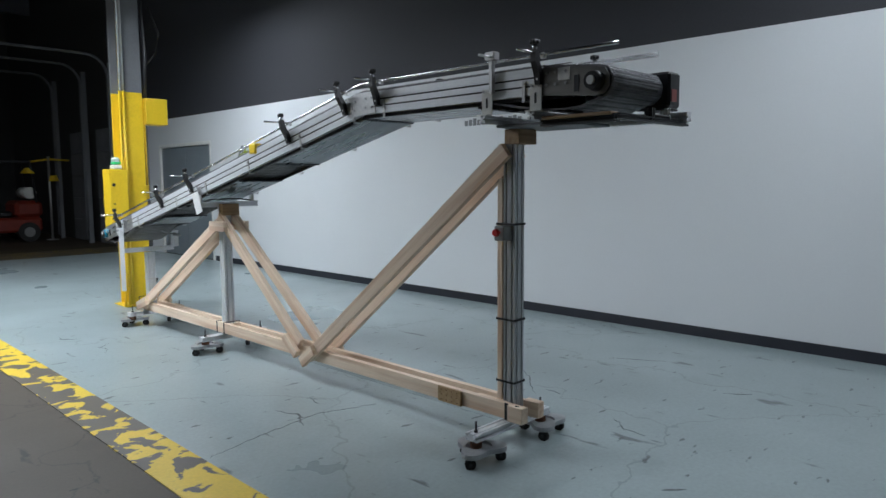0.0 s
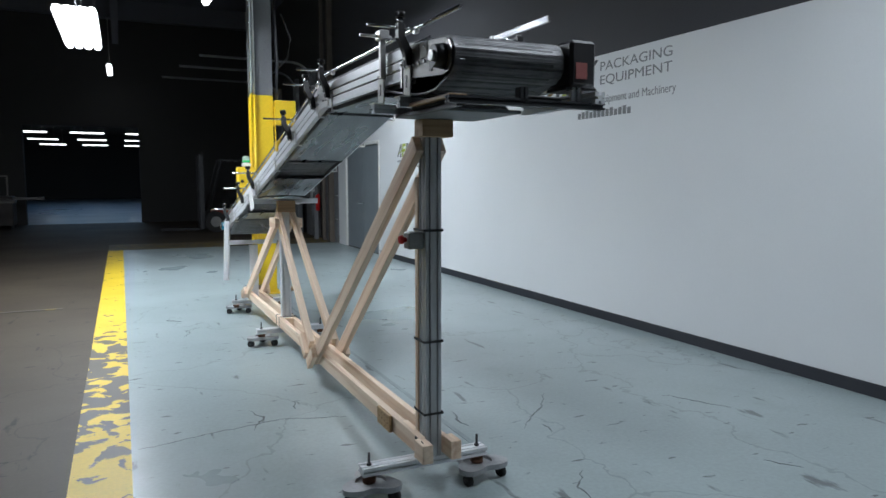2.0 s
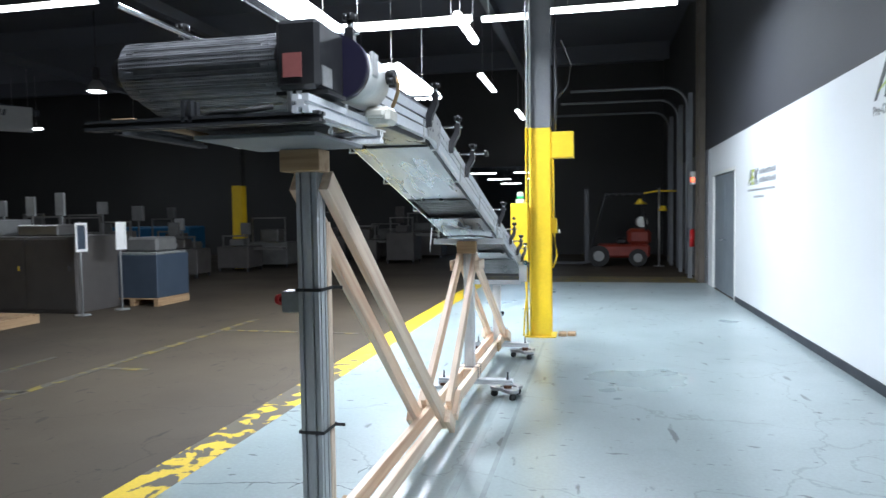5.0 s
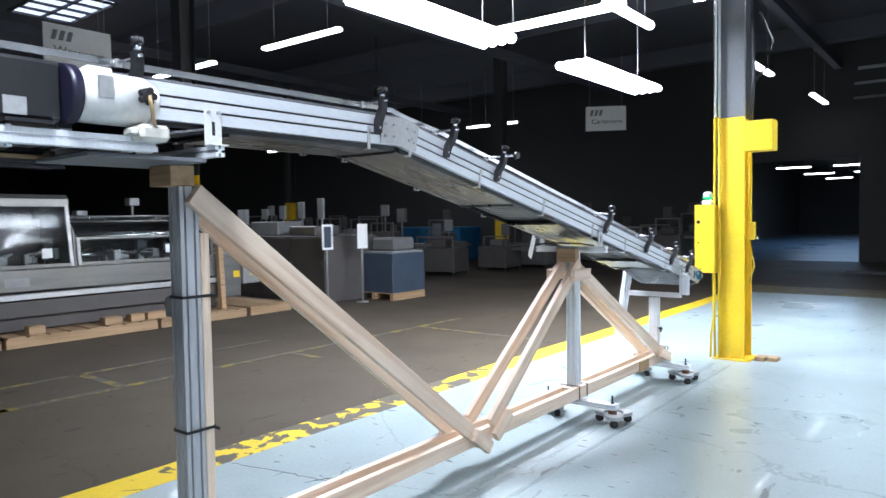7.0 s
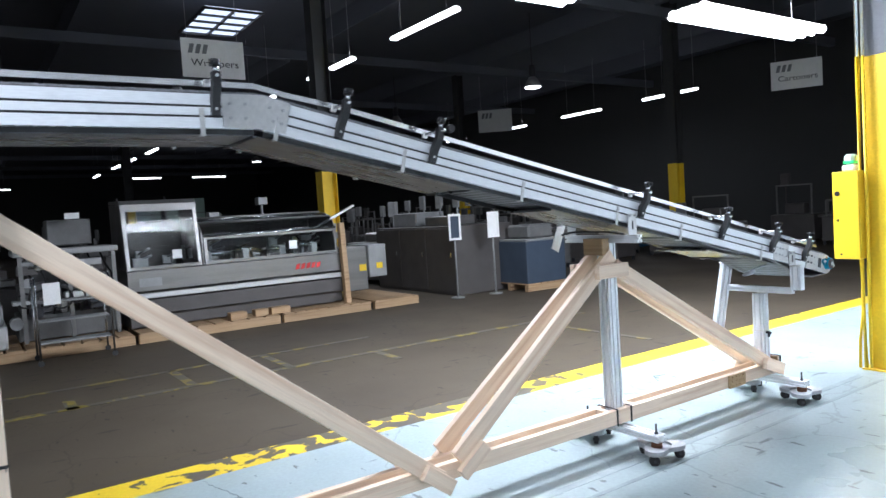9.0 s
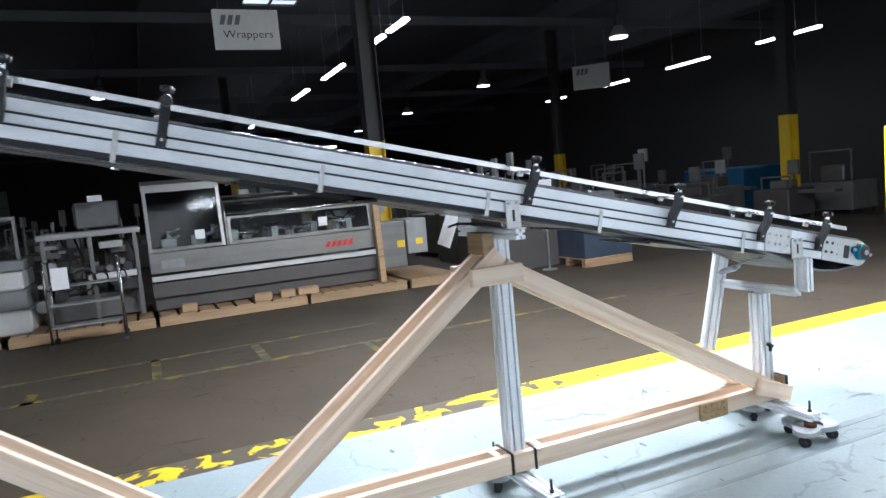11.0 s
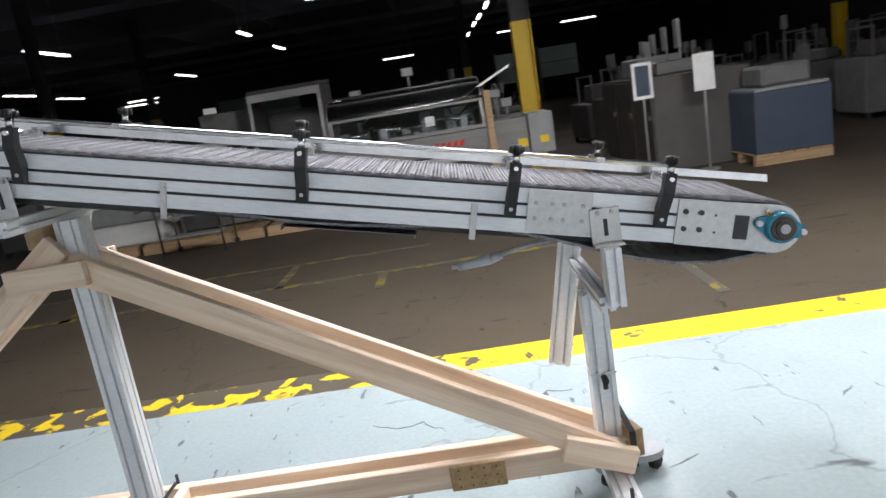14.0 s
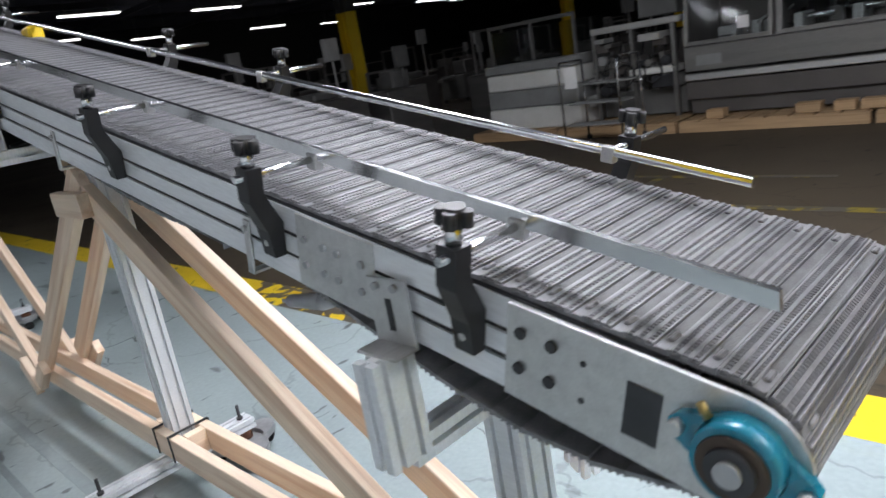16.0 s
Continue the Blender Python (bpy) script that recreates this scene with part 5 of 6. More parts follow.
# hanging signs
def banner(x, y, z, w, h, turn, text, note):
    e = thing("hanging_sign", x, y, z, note, "sign", turn=turn)
    bx("board", (-0.006, -w / 2, 0), (0, w / 2, h), PAPER, e, bevel=0.001)
    T = Matrix(((0, 0, 1, 0.001), (1, 0, 0, 0), (0, 1, 0, 0), (0, 0, 0, 1)))
    if text:
        lettering("lettering", text, 0.17 * h / 0.65, INKDARK, Matrix.Translation((0, -w * 0.36, h * 0.3)) @ T, e, w * 0.76)
    bm = B()
    for k in range(3):
        prism(bm, [(-w * 0.40 + k * 0.11 * w, h * 0.62), (-w * 0.33 + k * 0.11 * w, h * 0.62), (-w * 0.29 + k * 0.11 * w, h * 0.86), (-w * 0.36 + k * 0.11 * w, h * 0.86)], 0, 0.001, T)
    part("emblem", bm, INKGREY, e)
    for s in (-0.4, 0.4):
        bm = B()
        cyl(bm, (0, s * w, h), (0, s * w, 6.9 - z), 0.004, 6)
        part("wire", bm, STEEL, e)


banner(-6.05, 6.1, 4.05, 1.06, 0.65, 0, "Wrappers", "white hanging sign lettered Wrappers with a grey emblem")
banner(-2.96, 19.0, 3.95, 1.1, 0.68, -60, "Cartoners", "white hanging sign lettered Cartoners with a grey emblem")
banner(-15.0, 19.5, 4.5, 1.3, 0.85, -40, "", "pale blank hanging sign far off")
banner(-20.0, -14.0, 4.3, 1.3, 0.85, 45, "", "pale blank hanging sign far off")
banner(-13.0, -14.5, 4.3, 1.3, 0.85, 45, "", "pale blank hanging sign far off")

# ---- other building columns ----
for x, y, top in ((-6.55, 8.27, 2.46), (-6.4, 18.9, 2.48), (-16.5, 18.9, 2.3), (-6.2, -4.1, 2.6), (-16, -5, 2.6), (-25, 8, 2.5), (-26, -6, 2.5)):
    e = thing("steel_column", x, y, 0, "dark steel building column with yellow painted foot", "column", "hall columns")
    ibeam("lower_shaft", 0.0, top, YELLOW, e, 0.3, 0.3)
    ibeam("upper_shaft", top + 0.001, 6.9, WALLDARK, e, 0.3, 0.3)


# ---- pallets and machines across the aisle ----
def pallet(x, y, w, d, n, turn=0, h=0.14, note="worn wooden shipping pallet on the concrete"):
    """w along x, d along y, n top boards."""
    e = thing("pallet", x, y, 0, note, "pallet", "wooden pallets", turn=turn)
    for i in range(n):
        yy = -d / 2 + (i + 0.5) * d / n
        bx("deck_board", (-w / 2, yy - d / n * 0.42, h - 0.02), (w / 2, yy + d / n * 0.42, h), WOODOLD, e, bevel=0.003)
    for i in range(3):
        xx = -w / 2 + 0.05 + i * (w - 0.1) / 2
        bx("stringer", (xx - 0.045, -d / 2, 0.0), (xx + 0.045, d / 2, h - 0.0205), WOODOLD, e, bevel=0.003)
    return e


for y, d in ((3.3, 1.7), (5.2, 2.0), (7.0, 1.5), (8.25, 0.85)):
    pallet(-4.95, y, 1.75, d, 8)
pallet(-3.93, 11.05, 1.05, 0.95, 6)
pallet(-5.0, 1.6, 1.75, 1.5, 7)

cart = thing("cartoning_machine", -5.05, 5.9, 0.14, "long stainless packaging machine with clear guard hoods on pallets", "machine")
C = Matrix.Translation((5.05, -5.9, -0.14))
bx("base", (-5.65, 4.18, 0.16), (-4.5, 7.45, 0.34), MACHDARK, cart, bevel=0.01, m=C)
bx("lower_panel", (-5.65, 4.17, 0.345), (-4.42, 7.46, 0.55), MACHDARK, cart, bevel=0.006, m=C)
bx("trim_strip", (-4.46, 4.17, 0.57), (-4.39, 7.46, 0.65), STEEL, cart, "bright trim strip", 0.01, C)
bx("upper_panel", (-5.65, 4.17, 0.68), (-4.41, 7.46, 0.965), MACHINE, cart, bevel=0.006, m=C)
bx("nameplate", (-4.41, 4.32, 0.74), (-4.405, 4.62, 0.86), GREYMACH, cart, m=C)
bm = B()
for k in range(5):
    prism(bm, [(6.62 + k * 0.088, 0.76), (6.69 + k * 0.088, 0.775), (6.71 + k * 0.088, 0.86), (6.65 + k * 0.088, 0.845)], -4.409, -4.406, Matrix(((0, 0, 1, 0), (1, 0, 0, 0), (0, 1, 0, 0), (0, 0, 0, 1))))
part("emblem", bm, RED, cart, "red slanted emblem", m=C)


def guard(y0, y1, z0, z1, xf, slope, mid=None):
    """A clear hood with a steel frame, leaning back towards the top."""
    def P(y, z):
        return Vector((xf - slope * (z - z0), y, z))
    bm = B()
    for a, b in ((P(y0, z0), P(y1, z0)), (P(y0, z1), P(y1, z1)), (P(y0, z0), P(y0, z1)), (P(y1, z0), P(y1, z1))):
        d = (b - a).normalized()
        q = d.to_track_quat("Z", "Y").to_matrix().to_4x4()
        t = bmesh.new()
        bmesh.ops.create_cube(t, size=1, matrix=Matrix.Translation((a + b) / 2) @ q @ Matrix.Diagonal((0.045, 0.045, (b - a).length + 0.045, 1)))
        join(bm, t)
    fr = part("guard_frame", bm, MACHINE, cart, m=C)
    bm = B()
    vs = [bm.verts.new(p) for p in (P(y0, z0), P(y1, z0), P(y1, z1), P(y0, z1))]
    vs2 = [bm.verts.new(p + Vector((-0.006, 0, 0))) for p in (P(y0, z0), P(y1, z0), P(y1, z1), P(y0, z1))]
    bm.faces.new(vs), bm.faces.new(vs2[::-1])
    for i in range(4):
        bm.faces.new((vs[i], vs[(i + 1) % 4], vs2[(i + 1) % 4], vs2[i]))
    part("pane", bm, GLASS, fr, "clear plastic guard pane").visible_shadow = False
    bx("latch", (xf + 0.005, (y0 + y1) / 2 - 0.07, z0 + 0.03), (xf + 0.03, (y0 + y1) / 2 + 0.07, z0 + 0.05), BLACK, fr, m=None)
    bx("notice", (xf - 0.03, y0 + (y1 - y0) * 0.62, z0 + 0.1), (xf - 0.015, y0 + (y1 - y0) * 0.62 + 0.13, z0 + 0.23), PAPER, fr)


guard(4.2, 5.17, 1.0, 1.82, -4.43, 0.16)
guard(5.27, 7.36, 1.0, 1.36, -4.43, 0.1)
FRONT = Matrix(((1, 0, 0, 0), (0, 0, 1, 0), (0, 1, 0, 0), (0, 0, 0, 1)))
bm = B()
prism(bm, [(-4.54, 1.83), (-4.54, 1.9), (-4.62, 1.96), (-5.45, 1.99), (-5.45, 1.94), (-4.62, 1.9)], 4.17, 5.2, FRONT)
part("hood_cap", bm, MACHINE, cart, "grey steel hood cap with a sloping front", m=C)
for y in (4.17, 5.18):
    bm = B()
    prism(bm, [(-4.45, 0.97), (-4.58, 1.84), (-4.66, 1.9), (-5.45, 1.93), (-5.45, 0.97)], y, y + 0.02, FRONT)
    part("hood_side", bm, MACHDARK, cart, m=C)
# rounded long canopy: dark clear roof between two bright rails
arc = [(-4.47 - 0.55 * (1 - math.cos(a)), 1.385 + 0.27 * math.sin(a)) for a in np.linspace(0, math.pi / 2, 9)]
bm = B()
prism(bm, arc + [(x + 0.004, z - 0.008) for x, z in arc[::-1]], 5.24, 7.36, FRONT)
part("canopy", bm, SMOKED, cart, "smoked clear canopy curved to the rear", m=C)
for x, z, r in ((-4.46, 1.385, 0.024), (-4.62, 1.585, 0.014), (-5.02, 1.66, 0.02)):
    bm = B()
    cyl(bm, (x, 5.24, z), (x, 7.38, z), r, 10)
    part("canopy_rail", bm, CHROME if r > 0.02 else MACHINE, cart, m=C)
for y in (5.22, 7.36):
    bm = B()
    prism(bm, [(-4.45, 0.97)] + arc + [(-5.45, 1.65), (-5.45, 0.97)], y, y + 0.022, FRONT)
    part("canopy_end", bm, MACHINE, cart, m=C)
bx("rear_panel", (-5.5, 4.2, 0.97), (-5.47, 7.36, 1.64), MACHDARK, cart, m=C)
bm = B()
for k in range(4):
    cyl(bm, (-4.75, 5.3 + k * 0.5, 1.12 + 0.05 * (k % 2)), (-4.75, 5.72 + k * 0.5, 1.1), 0.03, 10)
part("feed_shaft", bm, CHROME, cart, "bright shaft inside the canopy", m=C)
for y in (5.32, 5.9, 6.5, 7.05):
    bx("chain_guide", (-5.1, y, 0.97), (-4.7, y + 0.1, 1.16), GREYMACH, cart, bevel=0.01, m=C)
bm = B()
tube(bm, [(-5.0, 6.9, 1.3), (-4.9, 6.95, 1.2), (-4.8, 7.05, 1.18), (-4.75, 7.15, 1.26), (-4.85, 7.22, 1.36)], 0.012, 6)
part("hose", bm, RUBBER, cart, m=C)
rnd = random.Random(4)
for k in range(26):
    y, x, h = rnd.uniform(4.3, 7.1), rnd.uniform(-5.4, -4.9), rnd.uniform(0.08, 0.34)
    w = rnd.uniform(0.04, 0.22)
    bm = B()
    box(bm, (x, y, 0.97), (x + w * 0.6, y + w, 0.97 + h), bevel=0.006)
    cyl(bm, (x + w * 0.3, y + w * 0.5, 0.97 + h * 0.8), (x + w * 0.3 + 0.12, y + w * 0.5 + 0.15, 1.0 + h), 0.016, 8)
    part("mechanism", bm, rnd.choice([GREYMACH, MACHDARK, MACHINE]), cart, m=C)
bx("end_cabinet", (-5.4, 7.48, 0.3), (-4.5, 7.95, 1.03), MACHINE, cart, bevel=0.01, m=C)
bx("warning_label", (-4.5, 7.8, 0.62), (-4.495, 7.93, 0.73), YELLOW, cart, m=C)
bx("drive_cabinet", (-5.2, 7.96, 0.5), (-4.45, 8.3, 1.05), GREYMACH, cart, bevel=0.01, m=C)
bx("warning_label", (-4.449, 8.1, 0.64), (-4.445, 8.22, 0.74), YELLOW, cart, m=C)
for y, z0, z1 in ((7.6, 1.03, 1.45), (7.75, 1.03, 1.3), (5.6, 1.58, 1.75), (6.4, 1.58, 1.95)):
    bm = B()
    cyl(bm, (-5.1, y, z0), (-5.1, y, z1), 0.02, 8), box(bm, (-5.18, y - 0.08, z1 - 0.12), (-5.02, y + 0.08, z1), bevel=0.01)
    part("sensor_post", bm, GREYMACH, cart, m=C)
wp = tagged(part("wood_post", (lambda bm: (box(bm, (-0.045, -0.02, 0), (0.045, 0.07, 1.32), bevel=0.003), bm)[1])(B()), WOODOLD, m=pose(-4.3, 7.42, 0.14, 0, -3, 4)), "upright timber strapped in front of the machine", "timber")
tagged(bx("metal_chute", (-0.05, -0.4, 0), (0.05, 0.4, 0.03), STEEL, m=pose(-4.6, 7.45, 1.55, 25, 0, 0)), "bright metal chute tilted over the machine's end", "chute")
for y, w in ((5.6, 0.25), (5.95, 0.2), (6.25, 0.3), (4.6, 0.2)):
    tagged(bx("wood_block", (-0.08, -w / 2, 0), (0.08, w / 2, 0.1), WOODOLD, bevel=0.004, m=pose(-4.25, y, 0.14)), "loose timber block on the pallet", "wood block", "loose blocks on the pallet")

feed = thing("infeed_machine", -5.0, 3.4, 0.14, "grey machine section with open frame, hoses and trays", "machine")
Q = Matrix.Translation((5.0, -3.4, -0.14))
for lo, hi, material in (((-5.5, 2.85, 0.16), (-4.7, 4.05, 0.5), FARGREY), ((-5.5, 2.85, 1.28), (-4.5, 4.1, 1.36), FARPALE), ((-5.5, 3.3, 1.39), (-5.0, 3.85, 1.75), FARGREY), ((-5.4, 2.9, 0.51), (-4.8, 3.5, 0.9), FARGREY), ((-5.45, 3.6, 0.52), (-4.9, 4.0, 1.2), MACHDARK), ((-4.7, 3.4, 0.7), (-4.45, 4.05, 0.78), WHITE)):
    bx("housing", lo, hi, material, feed, bevel=0.015, m=Q)
bx("notice", (-4.69, 3.5, 1.75), (-4.68, 3.68, 1.83), PAPER, feed, m=Q)
for k in range(7):
    bm = B()
    y = 2.95 + k * 0.16
    tube(bm, [(-4.6, y, 0.5), (-4.5, y + 0.05, 0.75), (-4.6, y + 0.1, 0.98), (-4.75, y + 0.05, 1.1), (-4.8, y, 1.27)], 0.014, 6)
    part("hose", bm, RUBBER, feed, m=Q)
rnd = random.Random(21)
for k in range(22):
    y, z = rnd.uniform(2.8, 3.95), rnd.uniform(0.35, 1.2)
    w, h, d = rnd.uniform(0.06, 0.3), rnd.uniform(0.04, 0.16), rnd.uniform(0.04, 0.2)
    bm = B()
    if k % 3:
        box(bm, (-4.72, y, z), (-4.62 + d, y + w, z + h), bevel=0.008)
    else:
        cyl(bm, (-4.66, y, z), (-4.56 + d, y, z), 0.03 + h * 0.3, 14)
    part("fitting", bm, (GREYMACH, MACHDARK, FARPALE, DARKMETAL, MACHINE)[k % 5], feed, m=Q)
for k in range(5):
    y, r = 2.95 + k * 0.2, 0.09 + 0.025 * (k % 3)
    bm = B()
    tube(bm, [(-4.43 - 0.04 * math.sin(a), y + r * math.cos(a), 0.72 + r * math.sin(a)) for a in np.linspace(-2.6, 2.4, 14)], 0.012, 6)
    part("hose", bm, RUBBER, feed, m=Q)
for y in (2.9, 3.45, 4.0):
    bm = B()
    box(bm, (-4.5, y, 0.16), (-4.45, y + 0.05, 1.28))
    part("upright", bm, MACHINE, feed, m=Q)
crate = thing("panel_stack", -4.8, 1.9, 0.14, "stack of pale grey machine cabinets with stepped panels", "machine")
for k, (z0, z1, dx) in enumerate(((0.0, 0.3, 0.0), (0.305, 0.56, 0.03), (0.565, 0.80, 0.05), (0.805, 0.94, 0.02))):
    bx("panel", (-0.55, -0.8, z0), (0.5 - dx, 0.82 - dx, z1), GREYMACH if k % 2 else WHITE, crate, bevel=0.02)
bx("guard_window", (-0.5, -0.7, 0.945), (0.3, 0.7, 1.4), GLASS, crate).visible_shadow = False
bm = B()
for y in (-0.75, 0.0, 0.72):
    box(bm, (0.3, y, 0.945), (0.34, y + 0.04, 1.45))
box(bm, (0.3, -0.75, 1.45), (0.34, 0.76, 1.5))
part("guard_frame", bm, MACHINE, crate)

# wheeled step cart
lad = thing("step_cart", -3.75, 3.4, 0, "tubular steel step cart on small wheels", "step cart")
for y in (-0.4, 0.4):
    for x in (-0.25, 0.28):
        bm = B()
        tube(bm, [(x, y, 0.05), (x, y, 0.95), (x + (0.05 if x < 0 else -0.05), y, 1.04)] if x > 0 else [(x, y, 0.05), (x, y, 1.02)], 0.014, 8)
        part("leg", bm, CHROME, lad)
        bm = B()
        cyl(bm, (x - 0.012, y, 0.035), (x + 0.012, y, 0.035), 0.035, 12)
        part("wheel", bm, RUBBER, lad)
    bm = B()
    tube(bm, [(-0.25, y, 1.02), (0.23, y, 1.04)], 0.014, 8)
    part("handrail", bm, CHROME, lad)
for z, x0 in ((0.25, 0.02), (0.5, -0.08), (0.72, -0.2)):
    bx("tread", (x0, -0.39, z), (x0 + 0.24, 0.39, z + 0.02), GREYMACH, lad, bevel=0.004)
bx("notice", (0.29, -0.32, 0.72), (0.295, -0.14, 0.98), PAPER, lad)

# dark cabinets with notice posts
cab = thing("steel_cabinet", -5.65, 10.2, 0, "dark brown steel machine cabinet on the concrete", "cabinet")
for k in range(3):
    d = bx("door", (-1.42 + k * 0.96, -0.62, 0.06), (-0.48 + k * 0.96, -0.6, 1.22), MACHDARK, cab, bevel=0.004)
    bx("handle", (-0.6 + k * 0.96, -0.64, 0.7), (-0.56 + k * 0.96, -0.62, 0.78), CHROME, d)
bx("body", (-1.45, -0.598, 0.0), (1.45, 0.7, 1.26), MACHDARK, cab, bevel=0.01)
bx("top_unit", (-1.2, -0.3, 1.262), (-0.3, 0.4, 1.55), GREYMACH, cab, bevel=0.02)
bx("top_unit", (0.1, -0.35, 1.262), (0.9, 0.3, 1.45), MACHINE, cab, bevel=0.02)
for k in range(4):
    bm = B()
    x = -1.2 + k * 0.6
    cyl(bm, (x, 0.1, 1.26), (x, 0.1, 1.7 + 0.1 * (k % 3)), 0.02, 8), box(bm, (x - 0.09, 0.05, 1.6), (x + 0.09, 0.1, 1.82 + 0.06 * k), bevel=0.008)
    part("control_post", bm, GREYMACH, cab)
bl = thing("blue_cabinet", -3.93, 11.05, 0.14, "dark blue-grey machine on a pallet", "machine")
bx("body", (-0.5, -0.45, 0.0), (0.5, 0.5, 0.76), MACHBLUE, bl, bevel=0.01)
bx("top_plate", (-0.48, -0.43, 0.762), (0.48, 0.48, 0.80), GREYMACH, bl, bevel=0.006)
bx("hopper", (-0.2, -0.3, 0.802), (0.42, 0.3, 1.06), FARGREY, bl, bevel=0.04)
bm = B()
cyl(bm, (-0.3, 0, 0.802), (-0.3, 0, 1.0), 0.09, 14, 0.05)
part("funnel", bm, MACHINE, bl)
for x, y in ((-3.96, 9.42), (-3.80, 10.15)):
    e = thing("notice_stand", x, y, 0, "thin notice post with a framed white panel", "notice stand", "notice stands")
    bm = B()
    cyl(bm, (0, 0, 0), (0, 0, 0.02), 0.12, 20), cyl(bm, (0, 0, 0.02), (0, 0, 1.5), 0.016, 10)
    part("post", bm, GREYMACH, e)
    bm = B()
    for lo, hi in (((0.017, -0.13, 1.02), (0.03, -0.09, 1.48)), ((0.017, 0.09, 1.02), (0.03, 0.13, 1.48)), ((0.017, -0.09, 1.44), (0.03, 0.09, 1.48)), ((0.017, -0.09, 1.02), (0.03, 0.09, 1.06))):
        box(bm, lo, hi)
    fr = part("panel_frame", bm, PAPER, e)
    bx("panel", (0.018, -0.088, 1.061), (0.024, 0.088, 1.439), MACHBLUE if y < 10 else PAPER, fr)
for x, y, s in ((-10.8, 22.3, 0), (-12.6, 22.6, 0), (-9.6, 20.2, 12)):
    e = thing("blue_bin", x, y, 0, "large blue plastic bulk bin", "bin", "blue bins", turn=s)
    bm = B()
    box(bm, (-0.8, -0.6, 0.1), (0.8, 0.6, 1.25), bevel=0.04)
    part("tub", bm, BIN, e)
    bm = B()
    for k in (-0.6, 0, 0.6):
        box(bm, (k - 0.08, -0.6, 0), (k + 0.08, 0.6, 0.1))
    part("skid", bm, BIN, e)


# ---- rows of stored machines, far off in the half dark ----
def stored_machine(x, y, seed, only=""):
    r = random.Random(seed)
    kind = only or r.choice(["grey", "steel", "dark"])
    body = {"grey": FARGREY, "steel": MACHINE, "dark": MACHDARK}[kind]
    word = {"grey": "grey painted", "steel": "stainless steel", "dark": "dark coloured"}[kind]
    e = thing("packaging_machine", x, y, 0, word + " packaging machine stored on the hall floor", "machine", "stored machines", turn=r.uniform(-12, 12))
    w, d, h = r.uniform(0.7, 1.5), r.uniform(0.6, 1.1), r.uniform(0.6, 1.0)
    bx("body", (-w / 2, -d / 2, 0.1), (w / 2, d / 2, h), body, e, bevel=0.02)
    foot = bx("foot", (-0.03, -0.03, 0), (0.03, 0.03, 0.1), DARKMETAL, e, m=Matrix.Translation((-w / 2 + 0.05, -d / 2 + 0.05, 0)))
    for sx, sy in ((1, -1), (1, 1), (-1, 1)):
        again(foot, Matrix.Translation((sx * (w / 2 - 0.05), sy * (d / 2 - 0.05), 0)), e)
    top = h + r.uniform(0.3, 0.9)
    bm = B()
    for sx in (-1, 1):
        box(bm, (sx * w * 0.4 - 0.02, -d * 0.3, h), (sx * w * 0.4 + 0.02, -d * 0.3 + 0.04, top))
    box(bm, (-w * 0.42, -d * 0.3, top - 0.04), (w * 0.42, -d * 0.3 + 0.04, top))
    part("upper_frame", bm, MACHINE, e)
    bx("hopper", (-w * 0.25, -d * 0.2, h + 0.001), (w * 0.2, d * 0.3, h + r.uniform(0.1, 0.4)), r.choice([FARGREY, MACHINE, MACHDARK]), e, bevel=0.03)
    if r.random() < 0.7:
        px = r.uniform(-0.4, 0.4) * w
        bm = B()
        cyl(bm, (px, d * 0.4, h), (px, d * 0.4, top + 0.15), 0.02, 8)
        box(bm, (px - 0.14, d * 0.4 - 0.05, top), (px + 0.14, d * 0.4 + 0.05, top + 0.35), bevel=0.01)
        # forced-dark machines get no pale panel, so the dim end stays dark
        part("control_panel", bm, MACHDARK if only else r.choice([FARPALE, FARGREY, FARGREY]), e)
    if r.random() < 0.5:
        bm = B()
        box(bm, (w / 2, -0.15, h - 0.12), (w / 2 + r.uniform(0.4, 1.0), 0.15, h - 0.04), bevel=0.01)
        part("outfeed", bm, MACHINE, e)


rng = random.Random(11)
spots = []
for x0, x1, y0, y1, n in ((-20, -5.5, 12.5, 20, 34), (-24, -7.5, 2, 11, 22), (-22, -6, -14, 1, 26), (-8, -3, -9, 0.3, 7), (-5, -2, 21.5, 24.5, 6)):
    tries = 0
    got = 0
    while got < n and tries < 400:
        tries += 1
        x, y = rng.uniform(x0, x1), rng.uniform(y0, y1)
        if all((x - a) ** 2 + (y - b) ** 2 > 1.9 for a, b in spots):
            spots.append((x, y))
            got += 1
# beyond y 21 the hall's dimness is put into the machines' colour
for i, (x, y) in enumerate(spots):
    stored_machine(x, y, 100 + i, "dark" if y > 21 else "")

# ---- beyond the aisle: loading doors, lift truck, safety shower ----
for k, y in enumerate((16.6, 18.4, 20.6)):
    e = thing("door_track", WX - 0.25, y, 0, "galvanised overhead door track with a curved top", "door track", "overhead door tracks")
    bm = B()
    tube(bm, [(0, 0, 0.1), (0, 0, 3.9)] + [(-0.45 + 0.45 * math.cos(a), 0, 3.9 + 0.45 * math.sin(a)) for a in np.linspace(0.2, math.pi / 2, 6)] + [(-2.6 - 0.3 * k, 0, 4.36)], 0.032, 8)
    part("track", bm, GREYPAINT, e)
    bm = B()
    box(bm, (0.02, -0.05, 0), (0.12, 0.05, 4.2))
    part("jamb", bm, GREYPAINT, e)
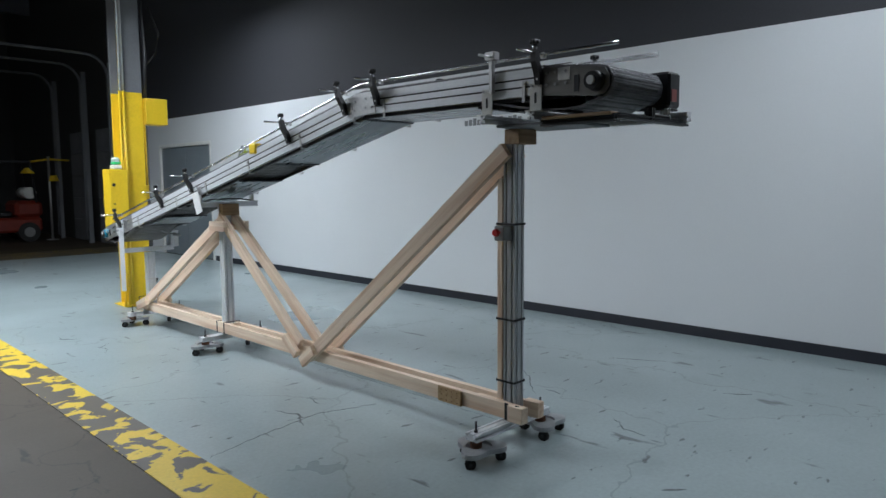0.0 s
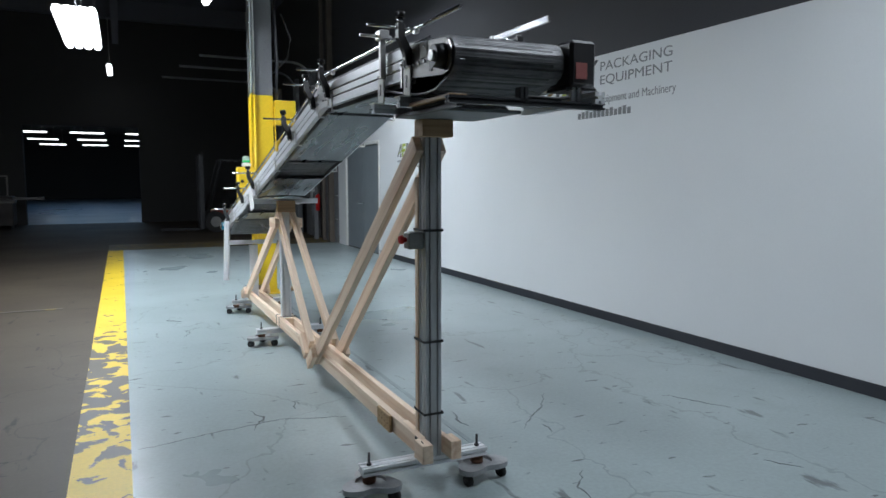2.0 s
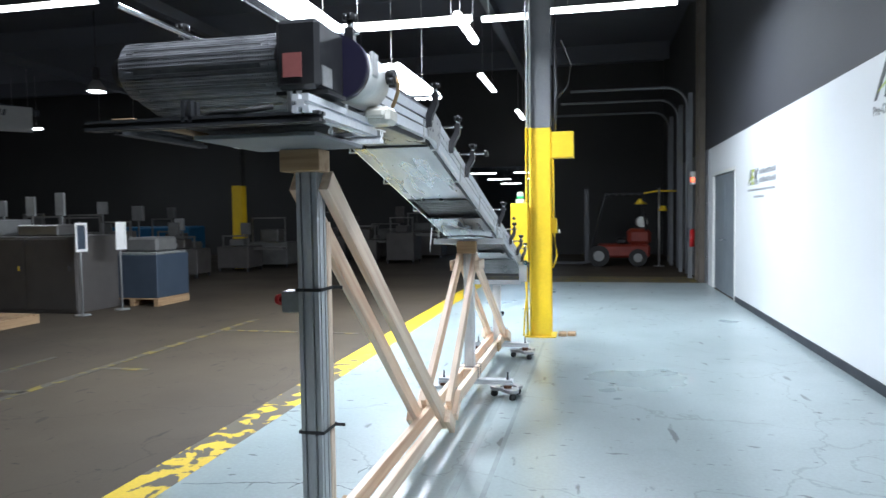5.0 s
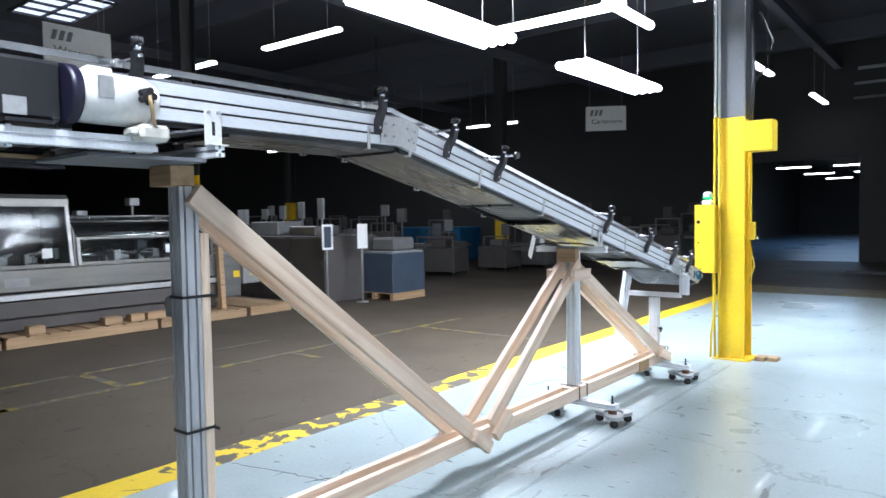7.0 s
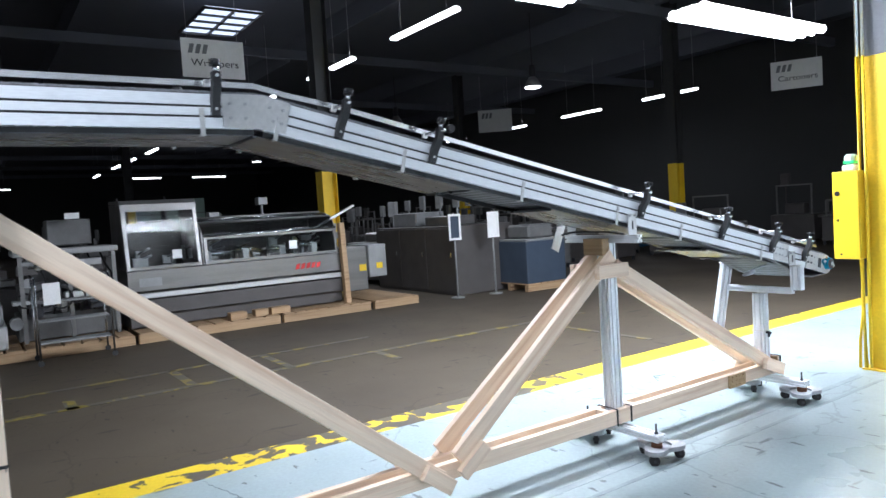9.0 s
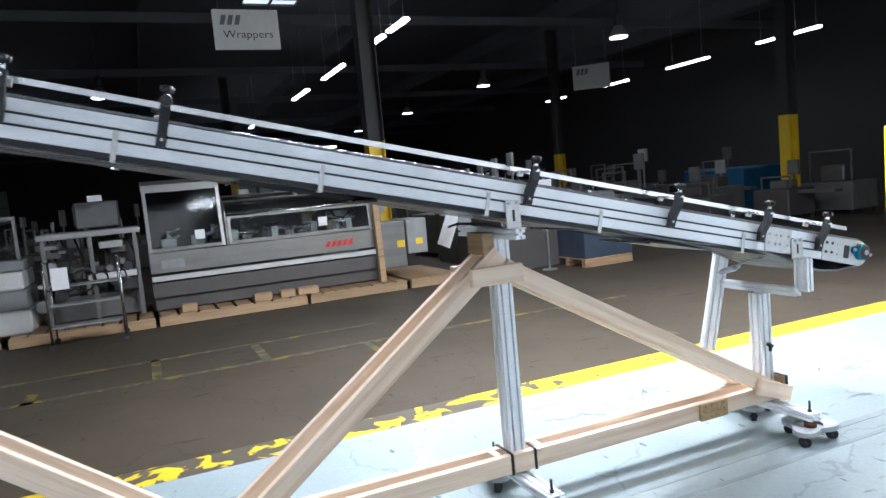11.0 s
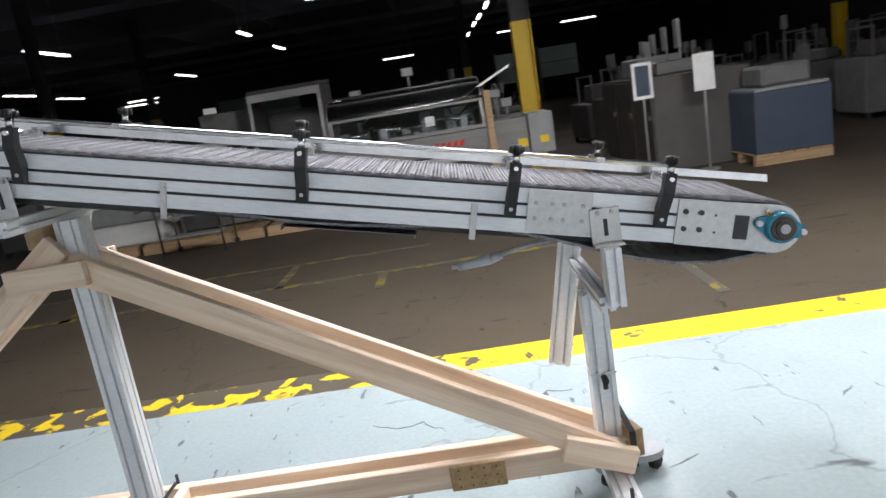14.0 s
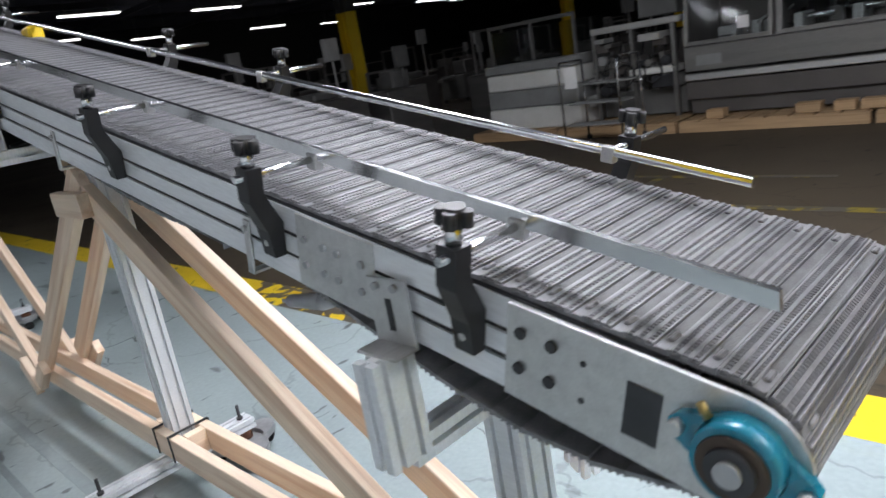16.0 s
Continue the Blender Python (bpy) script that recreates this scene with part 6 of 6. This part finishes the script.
for y0 in (15.75, 17.5, 19.4):
    e = thing("loading_door", WX - 0.02, y0, 0, "closed grey sectional loading door", "door", "loading doors")
    for k in range(5):
        bx("panel", (0.0, -0.6, 0.01 + k * 0.56), (0.05, 0.7, 0.56 + k * 0.56), GREYPAINT, e, bevel=0.01)
for y, w in ((15.52, 0.12), (16.2, 0.08)):
    e = thing("steel_post", WX - 0.08, y, 0, "dusty brown steel post by the wall's end", "post", "steel posts")
    bx("shaft", (-w / 2, -w / 2, 0.004), (w / 2, w / 2, 6.9), mat("dusty_brown", (0.12, 0.1, 0.08), 0.7, 0, (0.08, 0.07, 0.06), 3, 0.6), e, bevel=0.004)
em = thing("alarm_lamp", WX - 0.17, 16.2, 2.25, "white alarm box with a glowing red lens", "alarm lamp")
bx("box", (-0.05, -0.07, -0.13), (0.05, 0.07, 0.16), WHITE, em, bevel=0.01)
bx("lens", (-0.052, -0.075, -0.08), (0.03, -0.04, 0.03), REDLENS, em, bevel=0.01)
ex = thing("fire_extinguisher", WX - 0.14, 16.6, 0.72, "red fire extinguisher hung on a post", "fire extinguisher")
bm = B()
cyl(bm, (0, 0, 0), (0, 0, 0.38), 0.07, 16), cyl(bm, (0, 0, 0.38), (0, 0, 0.43), 0.07, 16, 0.03)
part("cylinder", bm, RED, ex)
bm = B()
cyl(bm, (0, 0, 0.43), (0, 0, 0.5), 0.02, 8), tube(bm, [(0, -0.03, 0.47), (-0.09, -0.05, 0.4), (-0.1, -0.03, 0.15)], 0.012, 6)
part("valve", bm, BLACK, ex)
bx("label", (-0.072, -0.03, 0.2), (-0.068, 0.03, 0.32), PAPER, ex)

fk = thing("forklift", 4.55, 20.6, 0, "orange-red forklift truck parked facing along the wall", "forklift")
bm = B()
box(bm, (-0.5, -0.55, 0.25), (0.95, 0.55, 0.62), bevel=0.06), box(bm, (0.35, -0.52, 0.62), (0.98, 0.52, 1.05), bevel=0.09)
part("body", bm, REDPAINT, fk)
bx("seat", (0.05, -0.25, 0.63), (0.34, 0.25, 0.78), BLACK, fk, bevel=0.04)
bm = B()
for s in (-0.45, 0.45):
    tube(bm, [(-0.62, s, 0.6), (-0.25, s, 2.05), (0.75, s, 2.05), (0.85, s, 1.0)], 0.035, 8)
for k in range(5):
    box(bm, (-0.2 + k * 0.22, -0.45, 2.03), (-0.15 + k * 0.22, 0.45, 2.08))
part("overhead_guard", bm, DARKMETAL, fk)
bm = B()
for s in (-0.3, 0.3):
    box(bm, (-0.85, s - 0.06, 0.08), (-0.72, s + 0.06, 2.2))
for z in (0.3, 1.2, 2.1):
    box(bm, (-0.82, -0.3, z), (-0.75, 0.3, z + 0.08))
part("mast", bm, DARKMETAL, fk)
for s in (-0.25, 0.25):
    bx("fork", (-1.9, s - 0.05, 0.05), (-0.86, s + 0.05, 0.09), DARKMETAL, fk, bevel=0.005)
for x, r in ((-0.45, 0.3), (0.62, 0.25)):
    for s in (-0.5, 0.5):
        bm = B()
        cyl(bm, (x, s - 0.1, r), (x, s + 0.1, r), r, 24)
        w = part("wheel", bm, RUBBER, fk)
        bm = B()
        cyl(bm, (x, s - 0.11, r), (x, s + 0.11, r), r * 0.5, 16)
        part("rim", bm, GREYMACH, w)
bm = B()
cyl(bm, (0.75, -0.35, 1.25), (0.75, 0.35, 1.25), 0.15, 16)
part("gas_tank", bm, WHITE, fk)
sh = thing("safety_shower", 5.75, 20.2, 0, "yellow emergency shower on a steel pipe", "safety shower")
bm = B()
cyl(bm, (0, 0, 0), (0, 0, 2.2), 0.03, 10), cyl(bm, (0, 0, 0), (0, 0, 0.02), 0.15, 16)
part("pipe", bm, STEEL, sh)
bm = B()
tube(bm, [(0.5, 0, 2.1), (0, 0, 2.12), (-0.45, 0, 2.05)], 0.025, 8), cyl(bm, (-0.5, 0, 1.75), (-0.5, 0, 1.9), 0.17, 16, 0.05), cyl(bm, (0.1, 0, 1.55), (0.1, 0, 1.7), 0.13, 14, 0.08)
part("shower_head", bm, YELLOW, sh)
